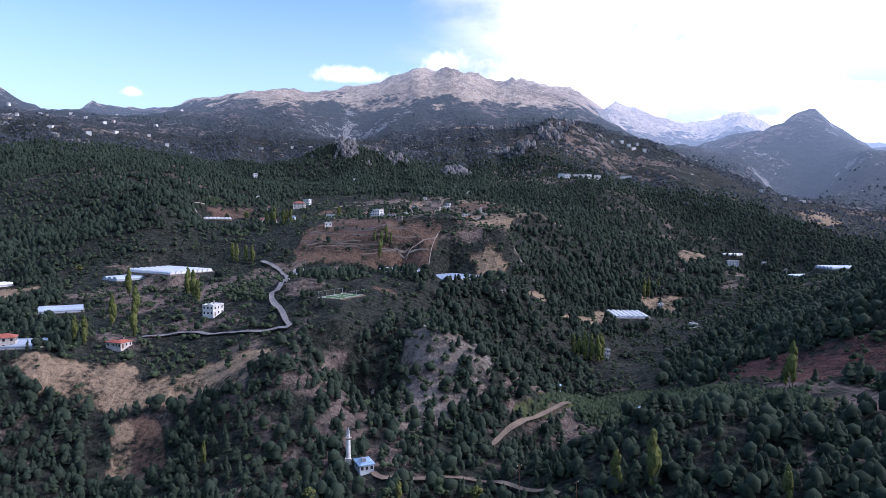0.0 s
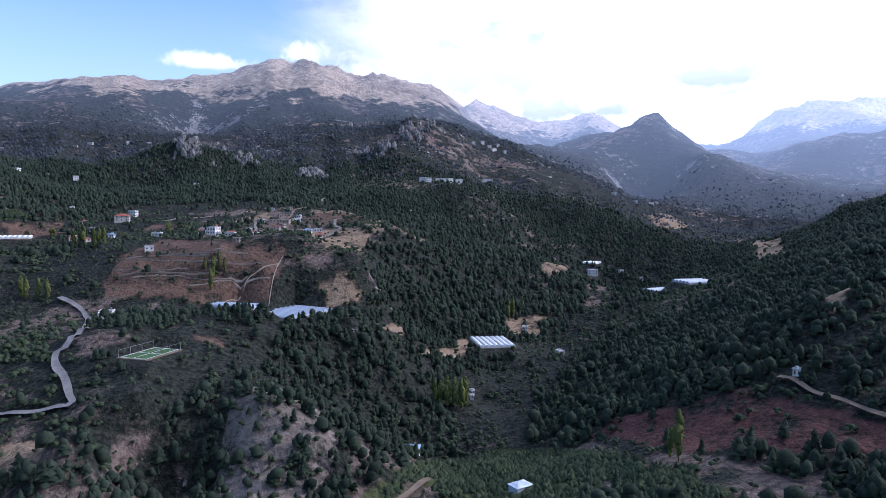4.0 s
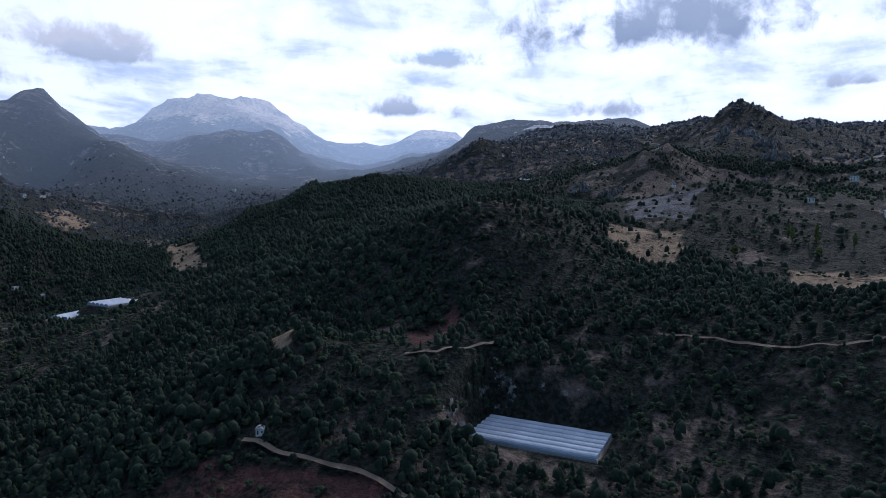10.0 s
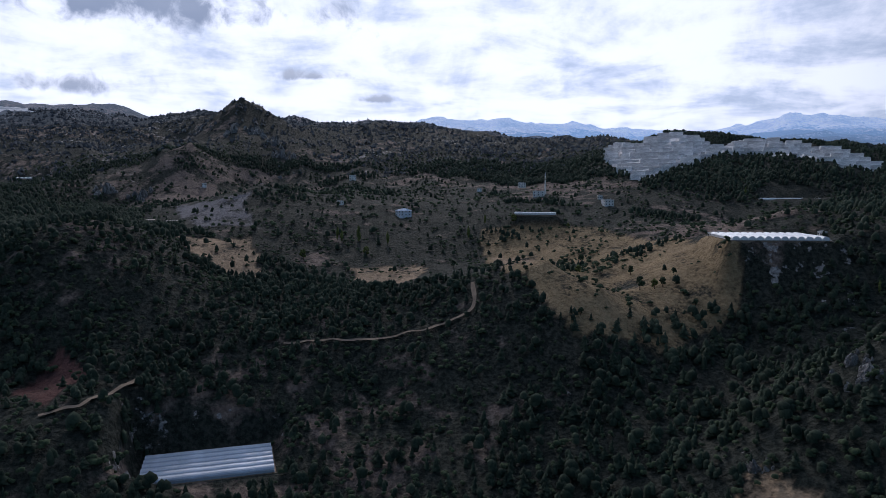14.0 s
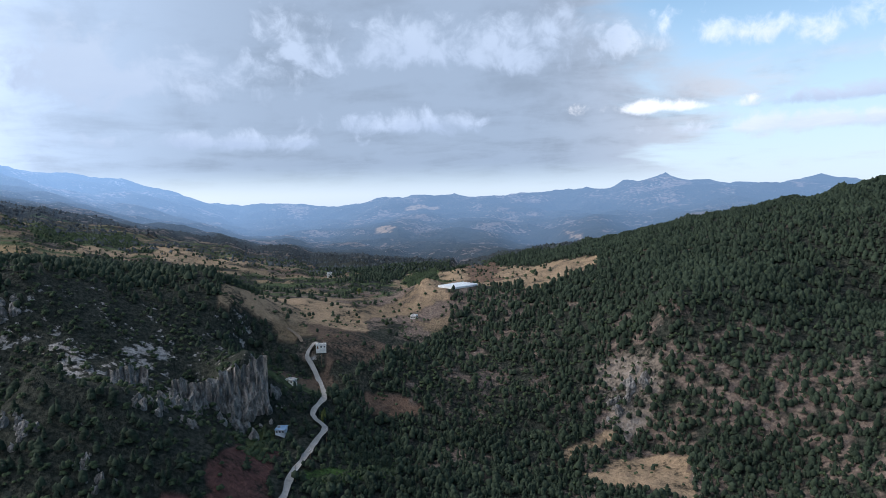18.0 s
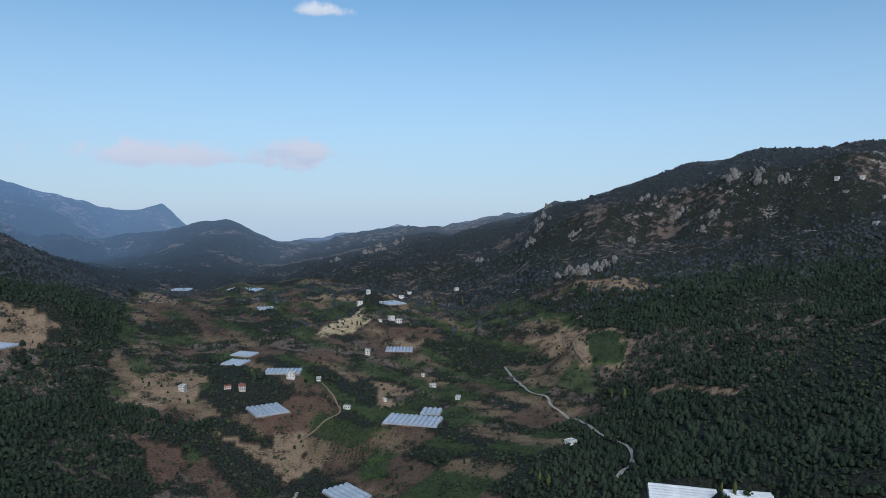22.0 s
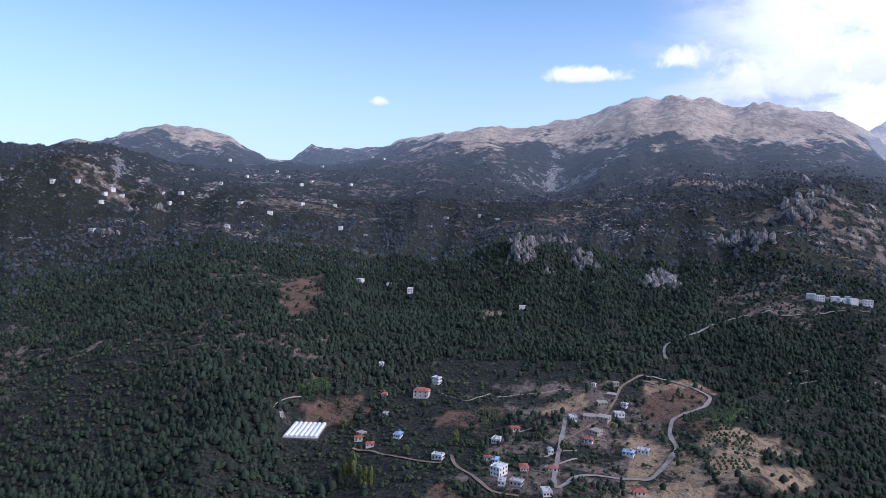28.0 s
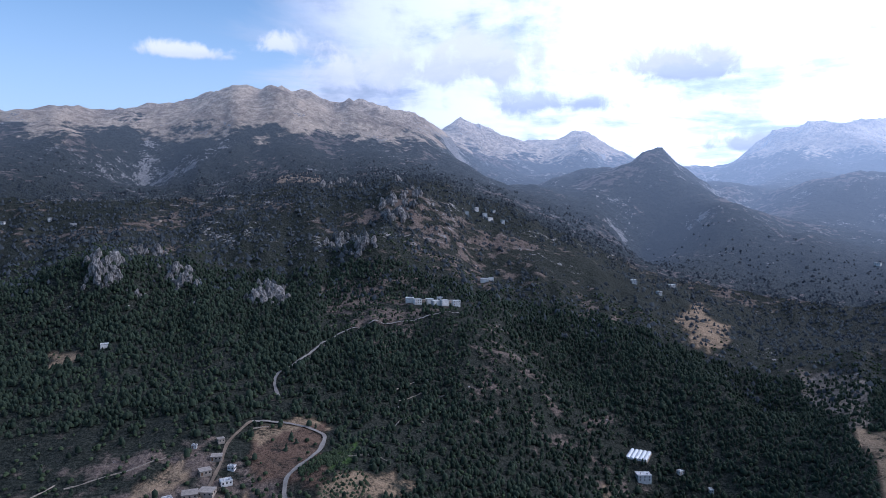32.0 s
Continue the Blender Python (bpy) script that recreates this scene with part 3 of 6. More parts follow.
HOUSES = {  # x, y, breadth, style
    "hamlets": [(-834, 1058, 10.3, "white"), (-836, 1079, 16.6, "stone"), (-622, 1115, 12.9, "white"), (-950, 1640, 18.2, "white"), (-974, 1708, 10.7, "stone"), (-945, 1767, 18.2, "white"), (-883, 1721, 13.6, "white"), (-797, 1637, 12.6, "white"), (-800, 1691, 18.2, "red"), (-907, 1482, 14.3, "white"), (-892, 1426, 14.3, "stone"), (-957, 1358, 17.2, "white"), (-897, 1307, 12.7, "white"), (-990, 1282, 11.5, "white"), (-956, 1196, 10.9, "white"), (-1055, 1182, 13.7, "white"), (-1013, 1164, 15.0, "stone"), (-709, 1721, 10.5, "white"), (-924, 2317, 18.2, "white"), (-782, 2087, 18.2, "white"), (-328, 1532, 14.8, "white"), (-1046, 1557, 12.2, "white"), (-1177, 1885, 17.1, "white"), (-1227, 2141, 18.2, "stone"), (-942, 2003, 18.2, "white")],
    "terrace": [(-145, 714, 13.3, "red"), (-142, 742, 6.3, "tall"), (-200, 759, 5.8, "white"), (-175, 709, 6.0, "red"), (-160, 676, 4.5, "grey"), (-164, 643, 5.9, "stone"), (-151, 629, 6.1, "red"), (-163, 636, 5.4, "red"), (-138, 648, 7.7, "blue"), (-96.1, 613, 6.7, "white"), (-67.5, 650, 6.3, "white"), (-59.1, 615, 5.7, "blue"), (-52.3, 596, 8.8, "white"), (-40.4, 611, 7.7, "red"), (-39.5, 587, 6.9, "grey"), (-60.2, 672, 7.5, "red"), (-64.4, 615, 4.7, "red"), (-11.9, 705, 9.4, "stone"), (-5.6, 728, 7.1, "stone"), (0.2, 745, 6.8, "stone"), (-2.3, 707, 9.2, "stone"), (1.4, 764, 4.5, "stone"), (-15.1, 758, 3.7, "white"), (18.2, 661, 7.7, "blue"), (-8.3, 669, 5.5, "red"), (-23.4, 616, 5.5, "red"), (-29.7, 642, 4.4, "white"), (27.4, 603, 6.6, "red"), (-21.0, 579, 6.6, "white"), (10.5, 733, 4.0, "white")],
    "upper": [(-268, 1001, 11.3, "white"), (-303, 1015, 7.2, "white"), (-335, 997, 13.3, "white"), (-117, 962, 7.4, "white"), (-498, 1259, 14.2, "white"), (-459, 1276, 11.5, "grey"), (-385, 1395, 12.9, "stone"), (-667, 1419, 18.2, "white"), (-391, 1508, 16.0, "white"), (-275, 1465, 18.2, "grey"), (-153, 1488, 12.9, "stone"), (-620, 1470, 17.0, "white"), (-652, 1281, 10.4, "white"), (-906, 1351, 18.2, "white"), (-992, 1241, 18.2, "white"), (-1002, 1271, 13.4, "white"), (-1011, 1350, 13.1, "stone"), (-1027, 1213, 15.4, "white"), (-981, 1457, 18.2, "stone"), (-751, 1332, 16.2, "white")],
    "quarter": [(195, 1091, 8.1, "white"), (203, 1083, 8.1, "white"), (213, 1096, 7.3, "stone"), (219, 1087, 8.1, "white"), (224, 1076, 8.1, "white"), (234, 1073, 9.2, "white"), (245, 1089, 8.0, "stone"), (249, 1075, 8.3, "white"), (236, 1106, 6.6, "white"), (332, 1229, 12.1, "white"), (343, 1233, 7.3, "white"), (380, 1509, 9.1, "white"), (412, 1557, 15.2, "white"), (425, 1538, 11.4, "white"), (452, 1569, 8.9, "white"), (431, 1526, 12.6, "white"), (454, 1516, 9.0, "white")],
    "gorge": [(61.2, 353, 6.6, "blue"), (193, 272, 2.3, "white"), (105, 419, 2.2, "white"), (183, 484, 6.2, "white"), (181, 551, 5.2, "white"), (349, 805, 15.0, "white"), (387, 807, 5.8, "white"), (399, 780, 5.0, "white"), (655, 1293, 10.1, "white"), (627, 1327, 17.4, "white"), (742, 1393, 17.6, "white"), (1289, 1479, 15.7, "white")],
    "plateau": [(-117, 357, 8.2, "white"), (-147, 319, 6.5, "red"), (-91.1, 452, 6.4, "white"), (27.2, 667, 7.4, "white"), (-29.8, 530, 4.2, "stone"), (-47.7, 585, 5.6, "white"), (-85.1, 531, 5.7, "white"), (-5.0, 683, 7.8, "stone"), (-23.3, 698, 6.5, "white"), (7.9, 718, 6.5, "white")],
    "lower": [(-194, 307, 10.2, "red"), (-151, 319, 5.2, "red"), (90.4, 286, 7.6, "tarp"), (-24.2, 231, 7.6, "blue"), (-2.2, 195, 5.5, "blue"), (107, 424, 3.0, "white"), (-92.1, 448, 5.7, "white")],
    "south": [(605, 60.9, 12.0, "blue"), (865, 271, 6.8, "white"), (588, 278, 9.2, "stone"), (594, -136, 12.3, "white"), (365, -102, 6.6, "white"), (792, -114, 8.6, "white"), (632, -84.8, 5.2, "red"), (933, 84.3, 10.0, "white"), (638, 117, 5.1, "white"), (764, -52.4, 5.8, "white"), (577, 258, 8.5, "stone")],
    "southwest": [(104, -251, 7.1, "white"), (106, -146, 6.6, "blue"), (111, -192, 5.2, "white"), (306, -447, 7.0, "tall"), (622, -141, 6.9, "white"), (672, -93.6, 12.6, "white"), (320, -141, 4.1, "white"), (401, -354, 5.4, "white"), (373, -377, 4.9, "white"), (46.8, -383, 6.4, "white"), (185, -715, 9.0, "white")],
    "valley": [(-678, 92.4, 7.3, "red"), (-676, 107, 8.2, "red"), (-712, 158, 8.3, "white"), (-713, 189, 7.9, "white"), (-639, 216, 7.0, "white"), (-682, 46.2, 9.2, "white"), (-1114, 287, 16.8, "tall"), (-736, 315, 6.1, "white"), (-701, 320, 7.6, "white"), (-653, 339, 6.4, "white"), (-965, 290, 6.4, "white"), (-971, 308, 8.5, "white"), (-963, 319, 9.5, "white"), (-1069, 307, 7.8, "white"), (-1234, 348, 14.2, "stone"), (-1147, 351, 12.5, "white"), (-463, 392, 8.8, "white"), (-657, 258, 4.4, "white"), (-820, 256, 8.6, "white"), (-1064, 268, 12.0, "white"), (-1308, 392, 13.3, "white"), (-1292, 488, 9.1, "white")],
}
ROADS = {  # points along the middle line
    "village_road": [(250, 1036), (186, 1029), (125, 1014), (94.6, 994), (61.7, 925), (40.6, 895), (36.7, 872), (40.2, 844)],
    "loop_road": [(20.4, 799), (37.8, 800), (55.4, 795), (66.5, 787), (72.9, 779), (66.0, 750), (47.6, 721), (43.5, 705), (44.3, 693), (47.8, 674), (42.9, 654), (33.7, 631), (20.5, 626), (-4.7, 618), (-18.7, 592), (-28.6, 699)],
    "lane": [(20.4, 799), (6.4, 763), (2.7, 736), (-4.4, 706), (-23.7, 665)],
    "low_lane": [(-88.7, 618), (-80.6, 601), (-67.0, 590), (-50.0, 574), (-35.3, 573)],
    "terrace_lane": [(-162, 625), (-126, 614), (-111, 609), (-91.2, 605)],
    "plateau_road": [(-124, 482), (-104, 459), (-91.7, 418), (-85.4, 373), (-88.4, 366), (-85.4, 355), (-78.8, 344), (-72.8, 330), (-71.4, 323), (-96.5, 327), (-122, 334), (-144, 333)],
    "valley_road": [(88.6, -50), (86.3, -67.6), (88, -101), (86.6, -143), (85, -162), (93, -167), (92.4, -199), (104, -234), (113, -246), (108, -257)],
    "upper_valley_road": [(119, -258), (124, -266), (132, -270)],
    "dirt_road": [(187, 275), (189, 267), (189, 255), (190, 238), (192, 224), (192, 208)],
    "wood_track": [(252, 249), (255, 240), (259, 233), (289, 221)],
    "wood_road": [(324, 162), (324, 145), (322, 125), (321, 103), (317, 85.7), (320, 66.4), (345, 59.9)],
    "track_low": [(60.9, 306), (46.6, 289), (29.5, 271), (21.1, 255)],
    "mosque_road": [(-20.9, 228), (-16.8, 223), (-6.4, 225), (5.5, 227), (17.2, 223), (27.5, 210), (36.9, 200)],
    "hill_track": [(-339, -146), (-353, -143), (-370, -147), (-403, -163)],
    "west_road": [(-396, 59.6), (-435, 72.0), (-474, 101), (-485, 129), (-484, 158), (-497, 165)],
    "field_road": [(-582, 170), (-615, 193), (-631, 208), (-666, 203), (-705, 192)],
    "stream_bed": [(-370, 388), (-397, 414), (-435, 431), (-470, 428), (-562, 434), (-597, 427), (-620, 430), (-662, 420), (-768, 429)],
    "bank_road": [(-797, 531), (-794, 520), (-691, 493), (-650, 490)],
}
TERRACE_WALLS = {  # points along each wall
    "n": [(-102, 509), (-86.2, 505), (-72.5, 503), (-56.5, 503)],
    "o": [(-88.6, 496), (-64.3, 497), (-39.9, 493), (-20.4, 494)],
    "p": [(-40.9, 476), (-26.4, 488), (-13.4, 497), (-0.6, 503)],
    "q": [(-98.4, 520), (-84.6, 518), (-70.1, 513)],
    "r": [(-65.7, 512), (-38.3, 504), (-12.1, 502)],
    "s": [(-77.6, 526), (-47.5, 515), (-21.3, 511)],
    "t": [(71.3, 742), (91.0, 746), (106, 747), (116, 742)],
    "u": [(124, 803), (144, 823), (155, 815)],
    "v": [(139, 868), (163, 890), (185, 888)],
    "w": [(141, 853), (163, 867), (184, 864)],
    "x": [(233, 648), (267, 675), (349, 786)],
    "a": [(-133, 726), (-118, 716), (-108, 712), (-98.1, 719), (-92.2, 728)],
    "b": [(-85.8, 723), (-65.4, 732), (-43.4, 740), (-31.4, 748)],
    "c": [(-32.2, 636), (-23.9, 645), (-14.0, 654)],
    "d": [(-29.4, 620), (-19.2, 632), (-11.9, 639)],
    "e": [(20.2, 788), (33.1, 793)],
    "f": [(58.9, 671), (77.7, 674), (101, 684)],
    "g": [(-58.1, 668), (-49.8, 677), (-44.0, 681)],
    "h": [(-227, 667), (-234, 648), (-232, 636)],
    "i": [(-6.8, 476), (-3.6, 496), (1.1, 509)],
    "j": [(-97.1, 522), (-71.4, 521), (-45.6, 511)],
    "k": [(-97.0, 502), (-68.3, 500), (-39.2, 497)],
    "l": [(-54.2, 489), (-30.6, 492), (-6.7, 491)],
    "m": [(-637, -12.7), (-634, 18.4), (-687, 58.5)],
}
ORCHARDS = {  # corners of each plot
    "a": [(-119, 379), (-137, 427), (-113, 440), (-89.4, 363)],
    "b": [(-163, 732), (-187, 767), (-153, 771), (-143, 756)],
    "c": [(-196, 580), (-214, 596), (-207, 603), (-199, 584)],
    "d": [(-242, 749), (-263, 777), (-246, 825), (-220, 780)],
    "e": [(73.2, -122), (64.6, -163), (31.8, -164), (38.7, -138)],
    "f": [(-578, 192), (-566, 239), (-533, 227), (-550, 196)],
    "g": [(-631, 251), (-699, 308), (-583, 314), (-616, 305)],
    "h": [(-562, 440), (-524, 459), (-467, 450), (-464, 426)],
    "i": [(-135, 311), (-120, 322), (-105, 301), (-126, 301)],
    "j": [(63.3, 661), (89.8, 667), (95.7, 647), (66.6, 642)],
    "k": [(62.9, 713), (95.0, 728), (96.1, 673), (63.9, 686)],
}
QUARRIES = {  # corners of each cut
    "face": [(883, -264), (976, -314), (844, -295), (845, -313), (841, -335), (816, -355), (761, -369), (821, -453), (720, -460), (690, -478), (630, -477), (618, -467), (636, -426), (673, -417), (723, -378), (733, -338), (706, -277), (680, -230), (683, -210), (725, -219), (780, -227)],
    "old_cut": [(1880, 952), (1895, 917), (1862, 829), (1654, 720), (1910, 835), (1928, 908), (1875, 947)],
}
FIELD_TREES = [  # x, y, height
    (486, 152, 10.4),
    (325, -30.6, 7.2),
    (323, -43.3, 5.7),
    (378, -16.2, 5.7),
    (294, 17.2, 4.3),
    (403, -53.9, 3.8),
    (512, -63.2, 4.4),
    (330, -53.9, 3.9),
    (479, -25.5, 4.3),
    (534, -23.0, 7.8),
    (299, -48.7, 4.1),
    (442, 49.6, 6.5),
    (497, 105, 7.4),
    (-15.0, 205, 10.4),
    (1.8, 213, 7.4),
    (13.1, 209, 5.9),
    (5.0, 259, 6.2),
    (-7.6, 244, 5.6),
    (-235, 449, 6.9),
    (-279, 427, 7.2),
    (30.5, 285, 5.0),
    (-39.1, 211, 5.6),
    (157, 9.5, 4.6),
    (363, -44.2, 7.0),
    (323, -38.3, 6.4),
    (429, -40.0, 6.8),
    (108, -343, 6.5),
    (111, -490, 9.4),
    (81.8, -189, 6.5),
    (68.2, -352, 6.7),
]
FIELD_TREES += [
    (-182, 650, 8.1),
    (-87.4, 661, 8.4),
    (-22.0, 645, 7.5),
    (5.7, 696, 5.8),
    (-41.5, 660, 6.4),
    (24.2, 717, 5.0),
    (-121, 620, 5.4),
    (48.5, 657, 7.4),
    (-201, 652, 5.5),
    (-943, 334, 6.0),
    (-619, 49.0, 8.4),
    (-700, 226, 5.5),
    (-759, 365, 10.3),
    (-667, 168, 5.3),
    (-739, 288, 8.3),
    (-725, 114, 6.3),
]
FIELDS = [  # crop or soil, corners
    ("scree", [(655, 1014), (714, 989), (705, 925), (584, 794), (552, 790), (664, 989)]),
    ("green", [(-239, 679), (-226, 700), (-213, 692), (-228, 668)]),
    ("green", [(-59, 361), (-51.8, 367), (-45.6, 352), (-50.9, 348)]),
    ("ochre", [(233, 678), (312, 802), (281, 693), (237, 659)]),
    ("ochre", [(171, 571), (209, 580), (193, 550), (162, 523)]),
    ("ochre", [(324, -3986), (110, -4172), (138, -4005), (305, -3925)]),
    ("ochre", [(-492, -3076), (-556, -2821), (-533, -2773), (-494, -2924)]),
    ("ochre", [(411, -3121), (301, -2995), (298, -2814), (396, -2983)]),
]
FIELDS += [
    ("ochre", [(-958, 580), (-944, 618), (-885, 693), (-877, 652)]),
    ("ochre", [(-845, 471), (-829, 523), (-722, 569), (-693, 502), (-657, 484), (-795, 506)]),
    ("brown", [(-381, 917), (-394, 1003), (-288, 799), (-302, 776)]),
    ("ochre", [(4.8, 1892), (128, 1933), (129, 1738), (32.8, 1754)]),
    ("brown", [(-336, 802), (-384, 927), (-304, 810), (-304, 780)]),
    ("green", [(597, -687), (659, -1115), (493, -837), (506, -587)]),
    ("ochre", [(493, -837), (336, -829), (293, -680), (386, -621)]),
    ("ochre", [(485, -633), (446, -705), (414, -608), (445, -552)]),
]
FIELDS += [
    ("gold", [(524, -488), (468, -516), (437, -447), (484, -451)]),
    ("brown", [(24.4, 765), (54.3, 789), (66.2, 767), (43.7, 716), (24.2, 721)]),
    ("ochre", [(63.9, 707), (112, 738), (111, 704), (59.9, 671)]),
    ("green", [(51.5, 729), (80.3, 755), (81.9, 726), (53.8, 709)]),
    ("brown", [(-224, 654), (-196, 695), (-175, 670), (-207, 638)]),
    ("brown", [(-123, 683), (-93.6, 701), (-79.1, 680), (-111, 661)]),
    ("green", [(-100, 696), (-78.1, 703), (-70.7, 685), (-88, 684)]),
    ("ochre", [(-49.3, 721), (-17.7, 752), (-22.1, 710), (-51, 701)]),
]
FIELDS += [
    ("brown", [(-398, 904), (-390, 994), (-301, 810), (-334, 800)]),
    ("brown", [(-103, 506), (-80.1, 575), (1.2, 511), (-6.8, 474), (-56.2, 471), (-96.3, 480)]),
    ("ochre", [(16.4, 708), (58.7, 662), (69.2, 618), (26, 522)]),
    ("scree", [(-22.7, 274), (-17.1, 339), (10.9, 361), (23.9, 292), (0.6, 272), (-16.7, 253)]),
    ("gold", [(544, 3.9), (507, -90.5), (343, -103), (290, -64.1), (273, -12.9), (284, 19.9), (344, 43.5)]),
    ("ochre", [(499, 249), (530, 193), (440, 174), (435, 201)]),
    ("ochre", [(463, 123), (462, 71.2), (403, 79.1), (430, 125)]),
    ("grey", [(667, 267), (665, 202), (547, 191), (580, 246)]),
]
FIELDS += [
    ("ochre", [(157, -374), (105, -426), (81.3, -327), (132, -288)]),
    ("ochre", [(92.1, -709), (23.2, -759), (13.2, -414), (46.3, -425)]),
    ("ochre", [(-57.8, -175), (-103, -186), (-133, -177), (-124, -139)]),
    ("sunlit_straw", [(-378, -336), (-510, -394), (-544, -384), (-424, -293), (-379, -313)]),
    ("ochre", [(-633, -577), (-678, -554), (-612, -483), (-583, -508)]),
    ("ochre", [(92.2, -773), (-41.6, -781), (-135, -526), (23.6, -425)]),
    ("ochre", [(143, -391), (106, -400), (99.6, -323), (123, -294)]),
    ("scree", [(-90, -255), (-123, -269), (-139, -247), (-124, -227), (-96.2, -210), (-84.3, -223)]),
]
FIELDS += [
    ("brown", [(-614, 117), (-705, 193), (-646, 211), (-582, 175), (-588, 136)]),
    ("ochre", [(-590, 82.3), (-562, 170), (-552, 192), (-519, 157), (-570, 111)]),
    ("sunlit_straw", [(-931, 190), (-1047, 267), (-970, 280), (-898, 207)]),
    ("ochre", [(-880, 277), (-911, 359), (-841, 326)]),
    ("ochre", [(-686, 251), (-633, 285), (-627, 250)]),
    ("brown", [(-410, 14.9), (-432, 53.9), (-405, 65.7), (-361, 39)]),
    ("ochre", [(-424, 64.8), (-476, 115), (-467, 186), (-469, 186), (-416, 77.4)]),
    ("ochre", [(-751, -249), (-795, -212), (-798, -125), (-788, -90.3), (-751, -148), (-729, -199)]),
]
FIELDS += [
    ("sunlit_straw", [(-870, -412), (-1262, -570), (-1171, -390), (-892, -272), (-814, -301)]),
    ("ochre", [(-640, -19.7), (-725, 53), (-667, 66.2), (-629, 20.1)]),
    ("brown", [(-1206, -113), (-1099, -37.8), (-1006, -17), (-1035, -64.8)]),
    ("brown", [(-577, 194), (-564, 242), (-532, 226), (-549, 196)]),
    ("green", [(-527, 221), (-529, 246), (-490, 241), (-506, 219)]),
    ("ochre", [(-833, 491), (-809, 535), (-678, 566), (-622, 532), (-647, 489), (-690, 492)]),
    ("green", [(-695, 514), (-680, 557), (-634, 527), (-651, 497)]),
    ("ochre", [(-928, 606), (-915, 674), (-812, 701), (-901, 604)]),
]
FIELDS += [
    ("red", [(123, 322), (145, 310), (184, 283), (188, 245), (192, 215), (173, 212), (140, 261)]),
    ("ochre", [(557, 792), (566, 761), (419, 550), (428, 610)]),
    ("ochre", [(650, 1213), (740, 1216), (589, 1064)]),
    ("ochre", [(18.5, 486), (37.9, 487), (46.7, 474), (25.4, 469)]),
    ("ochre", [(265, 350), (280, 326), (221, 290)]),
    ("ochre", [(-179, 286), (-143, 299), (-81, 300), (-77.4, 277), (-155, 281)]),
    ("ochre", [(-134, 274), (-119, 272), (-101, 234), (-115, 240)]),
    ("vine", [(68.2, 317), (120, 276), (106, 253), (70.8, 281), (59.4, 293)]),
]
FIELDS += [
    ("vine", [(119, 265), (132, 224), (125, 214), (102, 236)]),
    ("grey", [(240, 206), (256, 200), (255, 168), (249, 162), (256, 190)]),
    ("red", [(289, 273), (315, 266), (293, 238), (257, 243)]),
    ("red", [(132, -25), (102, -34), (89.5, -60), (95, -119), (112, -103), (113, -44)]),
    ("vine", [(111, -94), (116, -146), (103, -146), (100, -96)]),
    ("ochre", [(165, 19), (170, 1), (130, -10), (118, -13), (100, 10)]),
    ("ochre", [(-1132, 168), (-1157, 229), (-1114, 285), (-1098, 272)]),
    ("ochre", [(-1257, -119), (-1366, -80.8), (-1083, -21.1), (-1106, -83.1)]),
]
FIELDS += [
    ("brown", [(-800, 171), (-818, 226), (-779, 232), (-767, 177)]),
    ("ochre", [(-717, 254), (-703, 288), (-676, 298), (-671, 252)]),
    ("brown", [(-944, 295), (-941, 376), (-868, 333), (-899, 286)]),
    ("ochre", [(-702, -8.5), (-750, 52.1), (-707, 64.4), (-676, 12)]),
    ("vine", [(-637, 189), (-575, 247), (-563, 215), (-593, 175)]),
    ("ochre", [(-847, 489), (-830, 534), (-723, 582), (-709, 566), (-798, 538), (-668, 494), (-691, 485), (-804, 519)]),
    ("green", [(-776, 545), (-719, 569), (-654, 524), (-667, 501)]),
    ("ochre", [(-540, 504), (-450, 546), (-436, 542), (-519, 499)]),
]
FIELDS += [
    ("ochre", [(-936, 600), (-910, 682), (-838, 707), (-883, 648)]),
    ("ochre", [(-378, -338), (-492, -383), (-535, -380), (-450, -310), (-378, -322)]),
    ("sunlit_straw", [(-815, -383), (-1281, -572), (-984, -304), (-788, -307)]),
    ("ochre", [(-760, -251), (-817, -215), (-807, -122), (-747, -107), (-687, -125), (-725, -196)]),
    ("brown", [(-423, 11.1), (-465, 65.4), (-436, 68.9), (-361, 38.9)]),
    ("brown", [(-575, 12.1), (-568, 58.1), (-527, 82.7), (-499, 56.7)]),
    ("brown", [(-651, 114), (-649, 167), (-611, 169), (-620, 122)]),
    ("ochre", [(-596, 138), (-588, 170), (-554, 172), (-557, 149)]),
]
FIELDS += [
    ("scree", [(-254, -144), (-274, -116), (-256, -110), (-242, -126)]),
    ("ochre", [(-594, -534), (-651, -531), (-605, -490), (-573, -500)]),
    ("ochre", [(172, -242), (183, -396), (110, -420), (90.5, -359), (132, -288)]),
    ("brown", [(-3.8, -1140), (-51.9, -792), (-37.7, -530), (-6.6, -621)]),
    ("green", [(84.7, -753), (41.8, -816), (13, -474), (46.8, -456)]),
    ("ochre", [(-51.8, -666), (-142, -529), (-126, -478), (-52, -427)]),
    ("ochre", [(-53.5, -191), (-83.5, -219), (-90.4, -209), (-58, -188)]),
    ("ochre", [(-62.7, -166), (-112, -202), (-136, -186), (-128, -162), (-102, -146)]),
]
